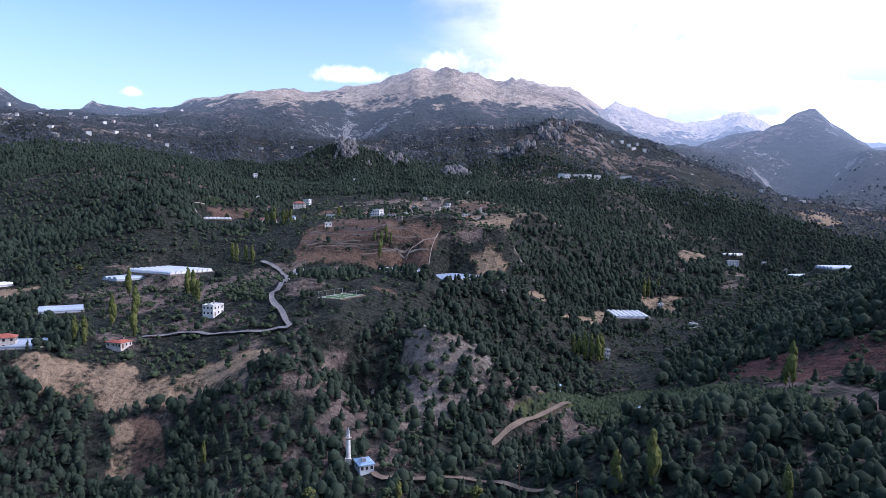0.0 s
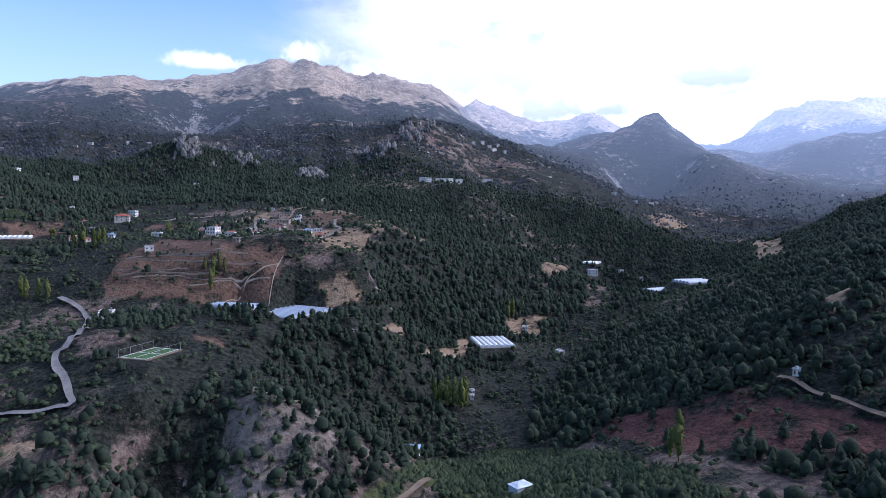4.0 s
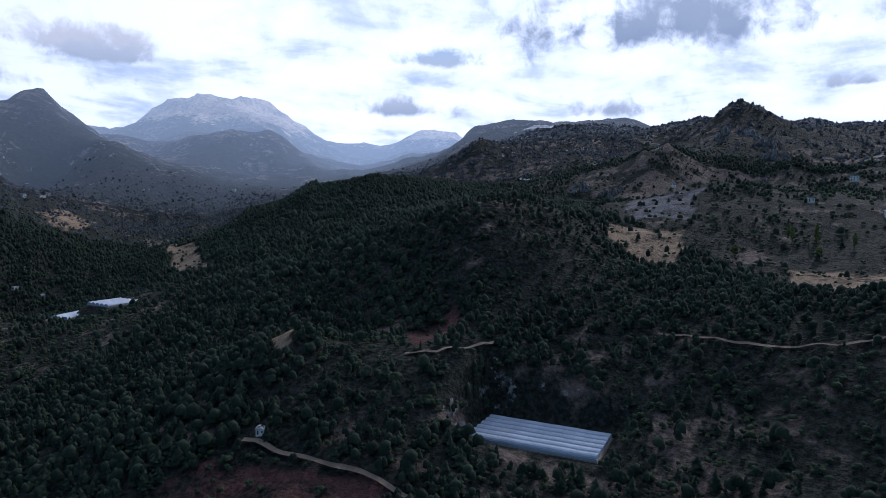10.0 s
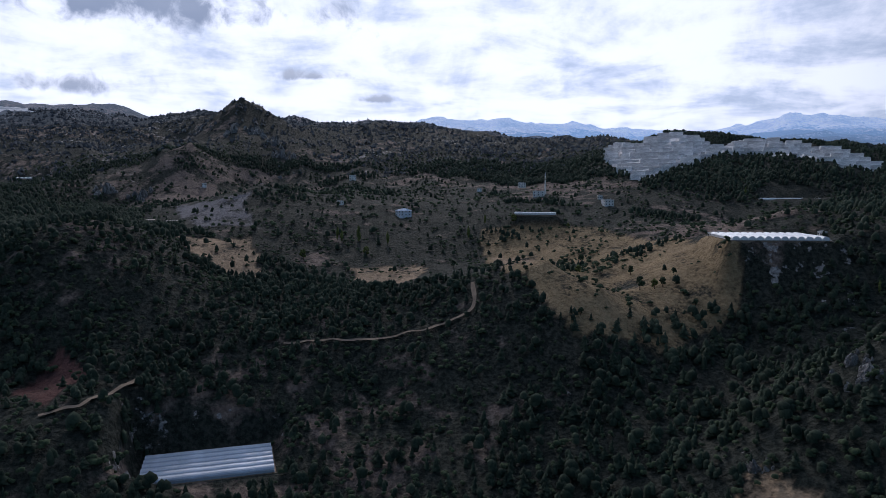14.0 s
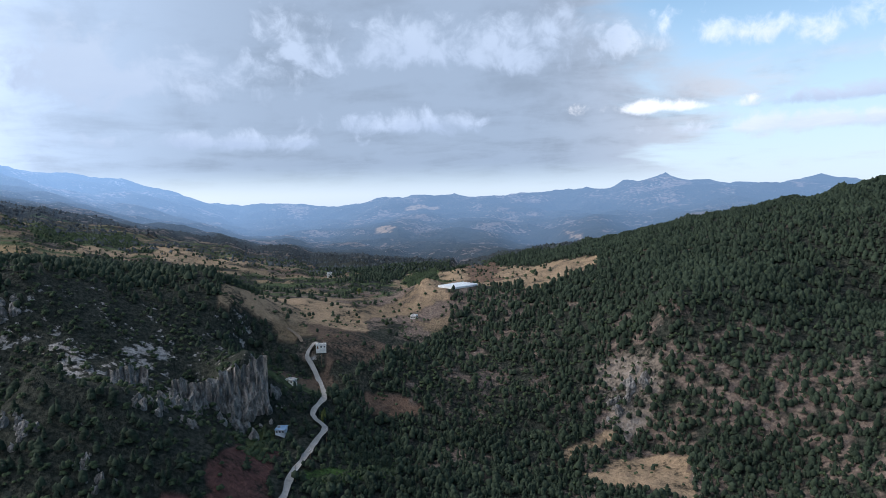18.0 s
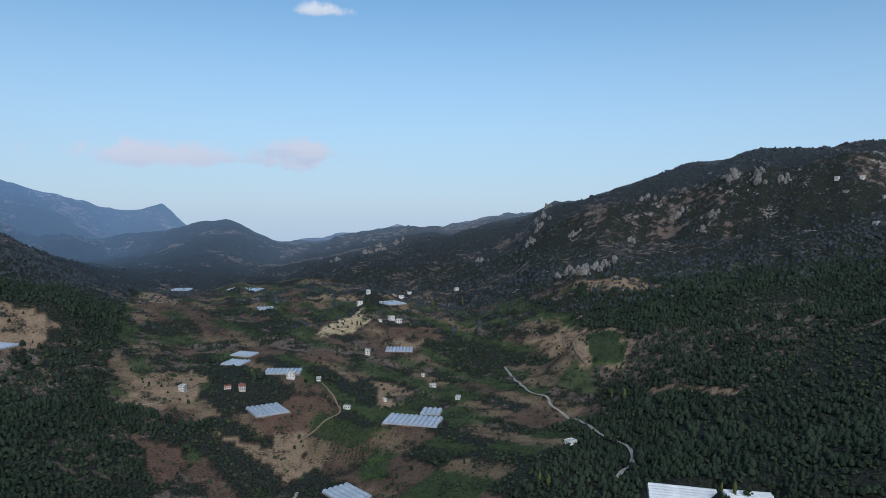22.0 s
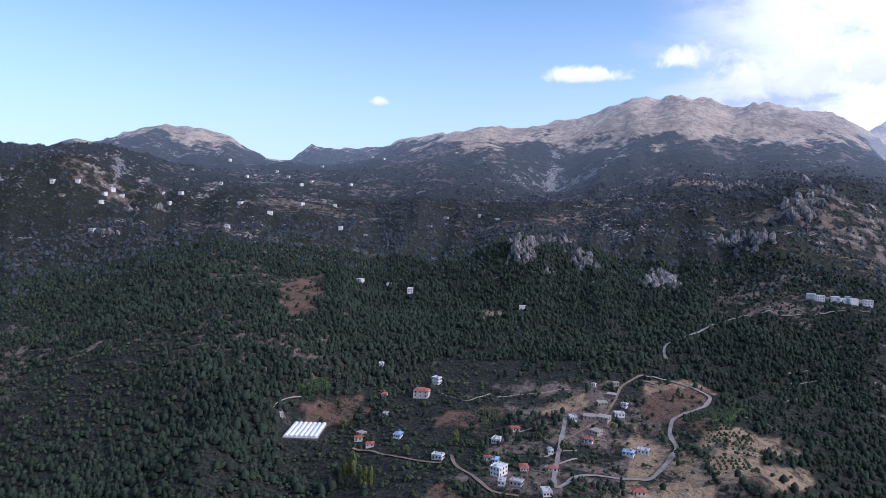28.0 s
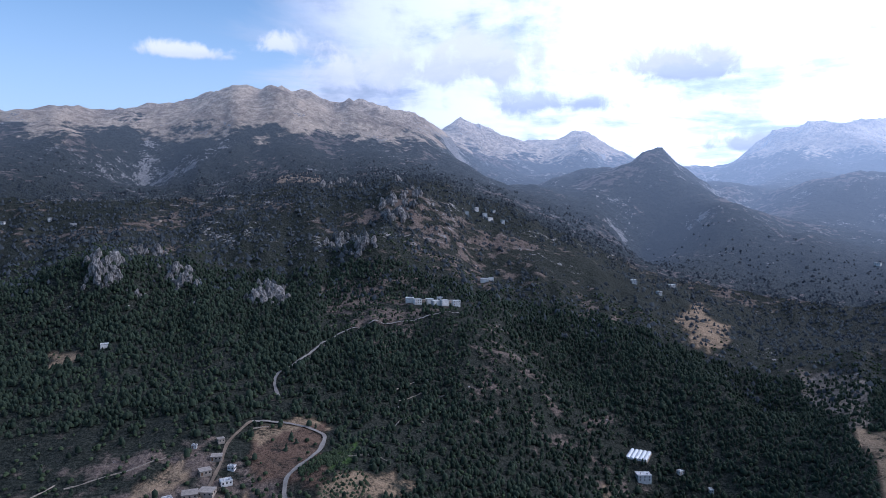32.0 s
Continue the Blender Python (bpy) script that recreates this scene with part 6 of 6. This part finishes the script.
def cliff_face(x, y, heading, width, tall, seed):
    """A broad fluted wall of limestone, set back into the slope behind it."""
    thing = tagged(new("rock_cliff"), "sheer pale grey limestone cliff on the wooded knob", "cliff", "limestone cliffs")
    turn = -heading
    thing.matrix_world = pose(x, y, on_ground(x, y), 0, 0, turn)
    across, up = max(12, int(width / 0.9)), max(8, int(tall / 0.9))
    for piece in range(3):
        bm = bmesh.new()
        w0, w1 = -width / 2 + width * piece / 3, -width / 2 + width * (piece + 1) / 3
        crown = tall * (0.78, 1.0, 0.86)[(piece + seed) % 3]
        rows = []
        for j in range(up + 1):
            row = []
            for i in range(across // 3 + 1):
                u, v = w0 + (w1 - w0) * i / (across // 3), j / up
                edge = 1 - 0.16 * noise.noise(Vector((u * 0.35, seed, 0)))
                p = Vector((u * 0.32, seed * 3.7, v * tall * 0.07))
                out = 2.6 * noise.ridged_multi_fractal(p, 0.9, 2.1, 5, 1.0, 2.0) + 1.3 * noise.noise(Vector((u * 0.9, v * tall * 0.25, seed)))
                row.append(bm.verts.new((u, out + 1.5 * v * v - 5.5 * v + 2.5, -6 + (crown + 6) * v * edge)))
            rows.append(row)
        back = [bm.verts.new((v.co.x, v.co.y - 12, v.co.z - 4)) for v in rows[-1]]
        rows.append(back)
        for a, b in zip(rows, rows[1:]):
            for k in range(len(a) - 1):
                bm.faces.new((a[k], a[k + 1], b[k + 1], b[k]))
        part("rock_slab", bm, LIMESTONE, thing)
    TREE_FREE.append((x, y, width * 0.3))


for cx, cy, ch, cw, ct, cs in CLIFFS:
    cliff_face(cx, cy, ch, cw, ct, cs)


def marble_quarry(corners):
    """Sawn benches of marble blocks stepping up the cut face."""
    thing = tagged(new("marble_quarry"), "pale grey marble quarry face cut in stepped benches", "quarry")
    rng = random.Random(8)
    mid = Vector((sum(c[0] for c in corners) / len(corners), sum(c[1] for c in corners) / len(corners)))
    f = (Vector(CENTRE) - mid).normalized()
    side = Vector((-f.y, f.x))
    turn = math.degrees(math.atan2(side.y, side.x))
    thing.matrix_world = pose(mid.x, mid.y, on_ground(mid.x, mid.y))
    lift = 5.0
    shapes = [bpy.data.meshes.new("marble_block") for _ in range(4)]
    for shape in shapes:
        bm = box(bmesh.new(), 0, 0, 0, 1, 1, 1)
        for v in bm.verts:
            v.co += Vector([rng.uniform(-0.05, 0.05) for _ in range(3)])
        bm.to_mesh(shape)
        bm.free()
        shape.materials.append(MARBLE_STONE)
    cells = [(u, w) for u in range(-190, 190, 9) for w in range(-150, 150, 8)]
    for u, w in cells:
        p = mid + side * (u + rng.uniform(-3, 3)) + f * (w + rng.uniform(-2, 2))
        if not inside(np.array([p.x]), np.array([p.y]), corners)[0] or rng.random() < 0.3:
            continue
        g = on_ground(p.x, p.y)
        top = math.ceil((g + rng.uniform(-1, 1)) / lift) * lift
        ob = new("marble_block", rng.choice(shapes))
        ob.parent = thing
        tall = top - g + 5
        ob.matrix_local = thing.matrix_world.inverted() @ pose(p.x, p.y, g - 5, 0, 0, turn + rng.uniform(-9, 9)) @ Matrix.Diagonal((rng.uniform(9, 20), rng.uniform(7, 10), tall, 1))


MARBLE_STONE = plain("sawn_marble", (0.78, 0.75, 0.73), 0.8, 0.25, 0.9)
marble_quarry(QUARRIES["face"])


# ---- dry stone walls and terrace edges ----
def stone_wall(points):
    line = smooth_line(points, 3.0)
    bm = bmesh.new()
    rows = []
    for i, p in enumerate(line):
        d = (line[min(i + 1, len(line) - 1)] - line[max(i - 1, 0)]).normalized()
        g, top = on_ground(p.x, p.y), 0.6 + 0.2 * math.sin(i * 1.7)
        rows.append([bm.verts.new((p.x - d.y * a * 0.24, p.y + d.x * a * 0.24, g + z)) for a, z in ((-1, -1.0), (-0.8, top), (0.8, top), (1, -1.0))])
    for a, b in zip(rows, rows[1:]):
        for k in range(3):
            bm.faces.new((a[k], a[k + 1], b[k + 1], b[k]))
    bm.faces.new(rows[0])
    bm.faces.new(list(reversed(rows[-1])))
    mesh = bpy.data.meshes.new("stone_wall")
    bm.to_mesh(mesh)
    bm.free()
    mesh.materials.append(WALL_MATS["stone"])
    tagged(new("stone_wall", mesh), "low pale dry stone wall edging a terrace", "wall", "terrace walls")


for wall_points in TERRACE_WALLS.values():
    stone_wall(wall_points)


# ---- trees ----
def leaf_material(name, low, high, per_island=True):
    m = bpy.data.materials.new(name)
    m.use_nodes = True
    n = Nodes(m.node_tree)
    shader = m.node_tree.nodes["Principled BSDF"]
    geo = n.add("ShaderNodeNewGeometry")
    one = geo.outputs["Random Per Island"] if per_island else n.add("ShaderNodeObjectInfo").outputs["Random"]
    patch, fine = n.noise(geo.outputs["Position"], 0.02, 4), n.noise(geo.outputs["Position"], 1.3, 4, 0.7)
    k = n.math("ADD", n.math("MULTIPLY", one, 0.45), n.math("ADD", n.math("MULTIPLY", n.band(patch, 0.3, 0.7), 0.3), n.math("MULTIPLY", n.band(fine, 0.35, 0.65), 0.35)))
    n.put(shader.inputs["Base Color"], n.mix(k, low, high))
    shader.inputs["Roughness"].default_value = 0.9
    shader.inputs["Specular IOR Level"].default_value = 0.1
    return m


PINE = leaf_material("pine_needles", (0.006, 0.011, 0.008), (0.041, 0.057, 0.036))
LEAF = leaf_material("broad_leaves", (0.011, 0.019, 0.011), (0.058, 0.078, 0.040))
# Leaf green pushed toward blue: haze of the far slopes put into the colour.
SCRUB = leaf_material("hazed_scrub_leaves", (0.015, 0.020, 0.026), (0.066, 0.077, 0.084))
POPLAR_LEAF = leaf_material("poplar_leaves", (0.035, 0.050, 0.016), (0.125, 0.135, 0.040))
BARK = plain("bark", (0.10, 0.07, 0.05), 0.95, 0.2, 3)


def pine_shape(layers, sides, rng, slim=1.0):
    """Ragged whorls of branches, one over another; one unit high."""
    verts, tris = [], []
    for k in range(layers):
        f = k / layers
        low, top = 0.16 + 0.70 * f, min(1.0, 0.16 + 0.70 * f + 0.95 / layers * 1.1 + 0.06)
        reach = slim * (0.30 * (1 - f) ** 0.8 + 0.045)
        first = len(verts)
        off = (rng.uniform(-0.02, 0.02), rng.uniform(-0.02, 0.02))
        verts.append((off[0], off[1], top))
        for j in range(sides):
            a = 2 * math.pi * (j + rng.uniform(-0.3, 0.3)) / sides + k
            r = reach * (rng.uniform(0.95, 1.25) if j % 2 else rng.uniform(0.5, 0.8))
            verts.append((off[0] + r * math.cos(a), off[1] + r * math.sin(a), low + rng.uniform(-0.05, 0.05)))
        for j in range(sides):
            tris.append((first, first + 1 + j, first + 1 + (j + 1) % sides))
    return np.array(verts), np.array(tris)


def clump_shape(rng, blobs, flat=0.8):
    """A crown of rough clumps; one unit high."""
    verts, tris = [], []
    for b in range(blobs):
        a, d = rng.uniform(0, 6.28), (0.0 if blobs == 1 else rng.uniform(0.12, 0.28))
        cx, cy, cz, r = d * math.cos(a), d * math.sin(a), rng.uniform(0.42, 0.72) if blobs > 1 else 0.5, rng.uniform(0.22, 0.32) if blobs > 1 else 0.46
        first = len(verts)
        verts.append((cx, cy, cz + r * flat))
        for ring_z, ring_r in ((0.45, 0.85), (-0.35, 0.95)):
            for j in range(5):
                t = 2 * math.pi * (j + rng.uniform(-0.25, 0.25)) / 5 + ring_z
                s = r * ring_r * rng.uniform(0.75, 1.2)
                verts.append((cx + s * math.cos(t), cy + s * math.sin(t), cz + r * ring_z * flat + rng.uniform(-0.04, 0.04)))
        for j in range(5):
            k = (j + 1) % 5
            tris += [(first, first + 1 + j, first + 1 + k), (first + 1 + j, first + 6 + j, first + 6 + k), (first + 1 + j, first + 6 + k, first + 1 + k)]
    return np.array(verts), np.array(tris)


def round_pine(rng, blobs, slim):
    """An old pine with a full, rounded crown."""
    verts, tris = clump_shape(rng, blobs, 1.15)
    return verts * np.array((slim, slim, 1.0)), tris


def scatter(name, shapes, places, sizes, material, label, category, seed):
    """Many trees as one sheet of growth; shapes are taken in turn."""
    rng = np.random.default_rng(seed)
    pick = rng.integers(0, len(shapes), len(places))
    all_v, all_t, count = [], [], 0
    for k, (v, t) in enumerate(shapes):
        mine = np.nonzero(pick == k)[0]
        if not len(mine):
            continue
        a = rng.uniform(0, 2 * math.pi, len(mine))
        s, wide = sizes[mine], rng.uniform(0.8, 1.25, len(mine))
        lean = rng.normal(0, 0.03, (len(mine), 2))
        c, si = np.cos(a), np.sin(a)
        vx = (v[None, :, 0] * c[:, None] - v[None, :, 1] * si[:, None]) * (s * wide)[:, None] + v[None, :, 2] * (lean[:, :1] * s[:, None])
        vy = (v[None, :, 0] * si[:, None] + v[None, :, 1] * c[:, None]) * (s * wide)[:, None] + v[None, :, 2] * (lean[:, 1:] * s[:, None])
        vz = v[None, :, 2] * s[:, None]
        p = places[mine]
        xyz = np.stack([vx + p[:, :1], vy + p[:, 1:2], vz + p[:, 2:3]], -1).reshape(-1, 3)
        tri = (t[None] + (np.arange(len(mine)) * len(v))[:, None, None]).reshape(-1, 3) + count
        all_v.append(xyz)
        all_t.append(tri)
        count += len(xyz)
    mesh = new_mesh(name, np.concatenate(all_v), np.concatenate(all_t))
    mesh.materials.append(material)
    return tagged(new(name, mesh), label, category, kind="stuff")


def clear_of_things(x, y):
    free = np.ones(x.shape, bool)
    for cx, cy, r in TREE_FREE:
        free &= (x - cx) ** 2 + (y - cy) ** 2 > r * r
    for line in ROADS.values():
        lo, hi = np.min(line, 0) - 6, np.max(line, 0) + 6
        near = free & (x > lo[0]) & (x < hi[0]) & (y > lo[1]) & (y < hi[1])
        idx = np.nonzero(near)[0]
        if len(idx):
            free[idx] = near_line(x[idx], y[idx], line) > 2.6
    return free


def growth(seed, r0, r1, per_area):
    """Places drawn evenly over a ring of land."""
    rng = np.random.default_rng(seed)
    count = int(math.pi * (r1 * r1 - r0 * r0) * per_area)
    r, a = np.sqrt(rng.uniform(r0 * r0, r1 * r1, count)), rng.uniform(0, 2 * math.pi, count)
    return CENTRE[0] + r * np.sin(a), CENTRE[1] + r * np.cos(a), rng.uniform(0, 1, count)


def off_quarry(x, y):
    free = np.ones(x.shape, bool)
    for corners in QUARRIES.values():
        free &= ~inside(x, y, corners)
    return free


def land_use(x, y):
    """Chance of a pine, and of a broad-leaved tree or bush."""
    wx, wy = x + 12 * fractal(x, y, 45, 4, 5), y + 12 * fractal(x, y, 45, 4, 6)
    wood = np.clip(0.74 + 1.35 * fractal(x, y, 130, 5, 201) + np.where((y < 40) & (x < 60) & (x > -620), 0.45, 0.0), 0.10, 1)
    bush = np.clip(0.55 - 0.9 * fractal(x, y, 130, 5, 201), 0.1, 1)
    for kind, corners in OPEN_LAND:
        hit = inside(wx, wy, corners)
        wood[hit] = np.where(fractal(x[hit], y[hit], 60, 2, 15) > 0.42, 0.45, 0.02)
        bush[hit] = np.clip((0.85 if kind in GREEN_LAND else 0.42) + 0.9 * fractal(x[hit], y[hit], 70, 3, 211), 0.04, 1)
        if kind in PLOTTED:
            plot = plots(x[hit], y[hit])
            wood[hit] *= np.where(plot < 0.56, 0.1, 1)
            bush[hit] *= np.where(plot < 0.32, 0.14, np.where(plot < 0.56, 0.5, 1))
    for kind, corners in FIELDS:
        hit = inside(wx, wy, corners)
        wood[hit], bush[hit] = (0.3, 0.9) if kind == "scree" else (np.where(fractal(x[hit], y[hit], 40, 3, 16) > 0.3, 0.5, 0.01), np.clip(0.3 + 1.3 * fractal(x[hit], y[hit], 40, 3, 17), 0.03, 1)) if kind == "gold" else (0.0, 0.02) if kind == "vine" else (0.02, 0.17)
    rocky = np.exp(-((x - KNOB[0]) ** 2 + (y - KNOB[1]) ** 2) / 92 ** 2)
    return wood * np.clip(1 - 1.6 * rocky, 0.02, 1) * off_quarry(x, y), np.maximum(bush, 1.2 * rocky) * off_quarry(x, y)


rng_shapes = random.Random(3)
PINES_NEAR = [pine_shape(5, 7, rng_shapes, s) for s in (0.9, 1.05, 1.25, 0.8)] + [round_pine(rng_shapes, 2, 0.8), round_pine(rng_shapes, 3, 0.9), round_pine(rng_shapes, 3, 0.75), round_pine(rng_shapes, 2, 1.0)]
PINES_MID = [pine_shape(3, 5, rng_shapes, s) for s in (1.05, 1.3)] + [round_pine(rng_shapes, 1, s) for s in (0.55, 0.62, 0.7, 0.78)]
CROWNS = [clump_shape(rng_shapes, b) for b in (3, 4, 3)]
BUSHES = [clump_shape(rng_shapes, 1, f) for f in (0.9, 0.75, 1.05)]


def tuft_shape(rng):
    verts = [(rng.uniform(-0.1, 0.1), rng.uniform(-0.1, 0.1), 1.0)]
    for j in range(6):
        a, r = 2 * math.pi * (j + rng.uniform(-0.3, 0.3)) / 6, rng.uniform(0.35, 0.65)
        verts.append((r * math.cos(a), r * math.sin(a), rng.uniform(0.25, 0.6) if j % 2 else 0.0))
    return np.array(verts), np.array([(0, 1 + j, 1 + (j + 1) % 6) for j in range(6)])


TUFTS = [tuft_shape(rng_shapes) for _ in range(6)]


def plant():
    for name, seed, r0, r1, per, shapes, low, high in (("pine_wood_near", 1, 1, 400, 1 / 12.5, PINES_NEAR, 3.8, 9.2), ("pine_wood_far", 2, 400, 1050, 1 / 17.0, PINES_MID, 3.8, 8.4)):
        x, y, u = growth(seed, r0, r1, per)
        wood, bush = land_use(x, y)
        keep = (u < wood) & clear_of_things(x, y)
        x, y, u = x[keep], y[keep], u[keep]
        size = low + (high - low) * np.random.default_rng(seed).beta(2, 2.4, len(x)) * np.clip(0.9 + 0.5 * fractal(x, y, 120, 2, 77), 0.5, 1.3)
        scatter(name, shapes, np.stack([x, y, height(x, y) - 0.12 * size], 1), size, PINE, "dense dark green pine wood covering the slopes", "forest", seed)
    for name, seed, r0, r1, per, shapes, low, high in (("orchard_and_bushes", 3, 1, 520, 1 / 24.0, CROWNS, 2.0, 5.2), ("far_bushes", 4, 520, 1150, 1 / 55.0, BUSHES, 2.2, 5.2)):
        x, y, u = growth(seed, r0, r1, per)
        wood, bush = land_use(x, y)
        keep = (u < bush) & clear_of_things(x, y)
        x, y = x[keep], y[keep]
        size = low + (high - low) * np.random.default_rng(seed).beta(1.6, 2.6, len(x))
        scatter(name, shapes, np.stack([x, y, height(x, y) - 0.15 * size], 1), size, LEAF, "mixed green orchard trees and bushes", "trees", seed)
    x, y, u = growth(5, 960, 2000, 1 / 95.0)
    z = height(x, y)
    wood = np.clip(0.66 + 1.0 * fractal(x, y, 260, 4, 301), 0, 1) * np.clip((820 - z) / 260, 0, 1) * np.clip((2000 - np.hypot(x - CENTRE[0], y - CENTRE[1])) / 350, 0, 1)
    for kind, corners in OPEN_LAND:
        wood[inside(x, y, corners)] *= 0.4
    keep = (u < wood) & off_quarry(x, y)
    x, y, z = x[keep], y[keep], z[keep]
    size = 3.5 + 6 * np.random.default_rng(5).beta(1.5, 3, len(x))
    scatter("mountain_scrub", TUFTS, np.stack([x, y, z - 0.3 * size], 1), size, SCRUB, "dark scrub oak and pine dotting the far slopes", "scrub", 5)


def plant_rows():
    """Rows of fruit trees and vines on the orchard plots."""
    xs, ys = [], []
    plots = [(c, 3.6) for c in ORCHARDS.values()] + [(c, 2.6) for k, c in FIELDS if k in ("vine", "green")]
    for number, (corners, gap) in enumerate(plots):
        c = np.array(corners, float)
        way = c[1] - c[0]
        way = way / (np.linalg.norm(way) + 1e-9)
        side, mid = np.array((-way[1], way[0])), c.mean(0)
        reach = np.abs(c - mid).max() * 1.5
        k = np.arange(-reach, reach, gap)
        a, b = np.meshgrid(k, k * (0.7 if gap < 3 else 1))
        p = mid + a.ravel()[:, None] * side + b.ravel()[:, None] * way
        p += np.random.default_rng(number).normal(0, 0.3, p.shape)
        hit = inside(p[:, 0], p[:, 1], [tuple(q) for q in corners]) & (np.random.default_rng(number).uniform(0, 1, len(p)) > 0.12)
        xs.append(p[hit, 0])
        ys.append(p[hit, 1])
    x, y = np.concatenate(xs), np.concatenate(ys)
    keep = clear_of_things(x, y)
    x, y = x[keep], y[keep]
    size = np.random.default_rng(9).uniform(1.6, 3.0, len(x))
    scatter("orchard_rows", TUFTS, np.stack([x, y, height(x, y) - 0.2 * size], 1), size, LEAF, "rows of fruit trees and vines on tilled plots", "orchard", 9)


plant()
plant_rows()


def poplar(h, seed):
    thing = tagged(new("poplar_tree"), "slender tall poplar tree with yellowing green leaves", "tree", "poplars")
    rng = random.Random(seed)
    bm = bmesh.new()
    bmesh.ops.create_cone(bm, segments=6, radius1=0.2, radius2=0.06, depth=h * 0.8, cap_ends=True, matrix=Matrix.Translation((0, 0, h * 0.4)))
    part("trunk", bm, BARK, thing)
    bm = bmesh.new()
    for k in range(26):
        f = k / 25
        r = h * 0.085 * (math.sin(math.pi * (0.12 + 0.83 * f)) ** 0.7) * rng.uniform(0.7, 1.2)
        a = rng.uniform(0, 6.28)
        m = Matrix.Translation((0.5 * r * math.cos(a), 0.5 * r * math.sin(a), h * (0.14 + 0.82 * f))) @ Matrix.Diagonal((r, r, r * 1.9, 1)) @ Euler((rng.uniform(0, 6), rng.uniform(0, 6), 0)).to_matrix().to_4x4()
        bmesh.ops.create_icosphere(bm, subdivisions=1, radius=1, matrix=m)
    part("crown", bm, POPLAR_LEAF, thing)
    return thing


POPLAR_KINDS = {}
for k, (tx, ty, th) in enumerate(POPLARS):
    size = min((7, 9, 11, 14, 18), key=lambda v: abs(v - th))
    key = (size, k % 2)
    m = pose(tx, ty, on_ground(tx, ty) - 0.3, 0, 0, k * 47)
    if key in POPLAR_KINDS:
        copy_thing(POPLAR_KINDS[key], m)
    else:
        POPLAR_KINDS[key] = poplar(size, k)
        POPLAR_KINDS[key].matrix_world = m


def field_tree(h, seed, material):
    """A single broad tree: trunk, limbs and a ragged crown of clumps."""
    thing = tagged(new("broadleaf_tree"), "round broadleaf tree standing in the open fields", "tree", "field trees")
    rng = random.Random(seed)
    bm = bmesh.new()
    bmesh.ops.create_cone(bm, segments=7, radius1=h * 0.045, radius2=h * 0.025, depth=h * 0.45, cap_ends=True, matrix=Matrix.Translation((0, 0, h * 0.22)))
    part("trunk", bm, BARK, thing)
    for k in range(3):
        a = k * 2.1 + rng.uniform(-0.4, 0.4)
        bm = bmesh.new()
        tilt = Matrix.Rotation(a, 4, "Z") @ Matrix.Rotation(radians(38), 4, "Y")
        bmesh.ops.create_cone(bm, segments=5, radius1=h * 0.022, radius2=h * 0.008, depth=h * 0.4, cap_ends=True, matrix=Matrix.Translation((0, 0, h * 0.4)) @ tilt @ Matrix.Translation((0, 0, h * 0.2)))
        part("limb", bm, BARK, thing)
    bm = bmesh.new()
    for k in range(34):
        a, f = rng.uniform(0, 6.28), rng.uniform(0, 1)
        d = h * 0.34 * math.sqrt(rng.uniform(0, 1)) * math.sin(math.pi * (0.18 + 0.75 * f)) 
        r = h * rng.uniform(0.07, 0.14)
        m = Matrix.Translation((d * math.cos(a), d * math.sin(a), h * (0.36 + 0.55 * f))) @ Euler((rng.uniform(0, 6), rng.uniform(0, 6), 0)).to_matrix().to_4x4() @ Matrix.Diagonal((r, r * 0.8, r * 1.1, 1))
        bmesh.ops.create_icosphere(bm, subdivisions=1, radius=1, matrix=m)
    part("crown", bm, material, thing)
    return thing


TREE_KINDS = {}
for k, (tx, ty, th) in enumerate(FIELD_TREES):
    size = min((3, 4.5, 6, 8), key=lambda v: abs(v - th))
    key = (size, k % 3)
    m = pose(tx, ty, on_ground(tx, ty) - 0.2, 0, 0, k * 61)
    if key in TREE_KINDS:
        copy_thing(TREE_KINDS[key], m)
    else:
        TREE_KINDS[key] = field_tree(size, k, POPLAR_LEAF if k % 3 == 0 else LEAF)
        TREE_KINDS[key].matrix_world = m
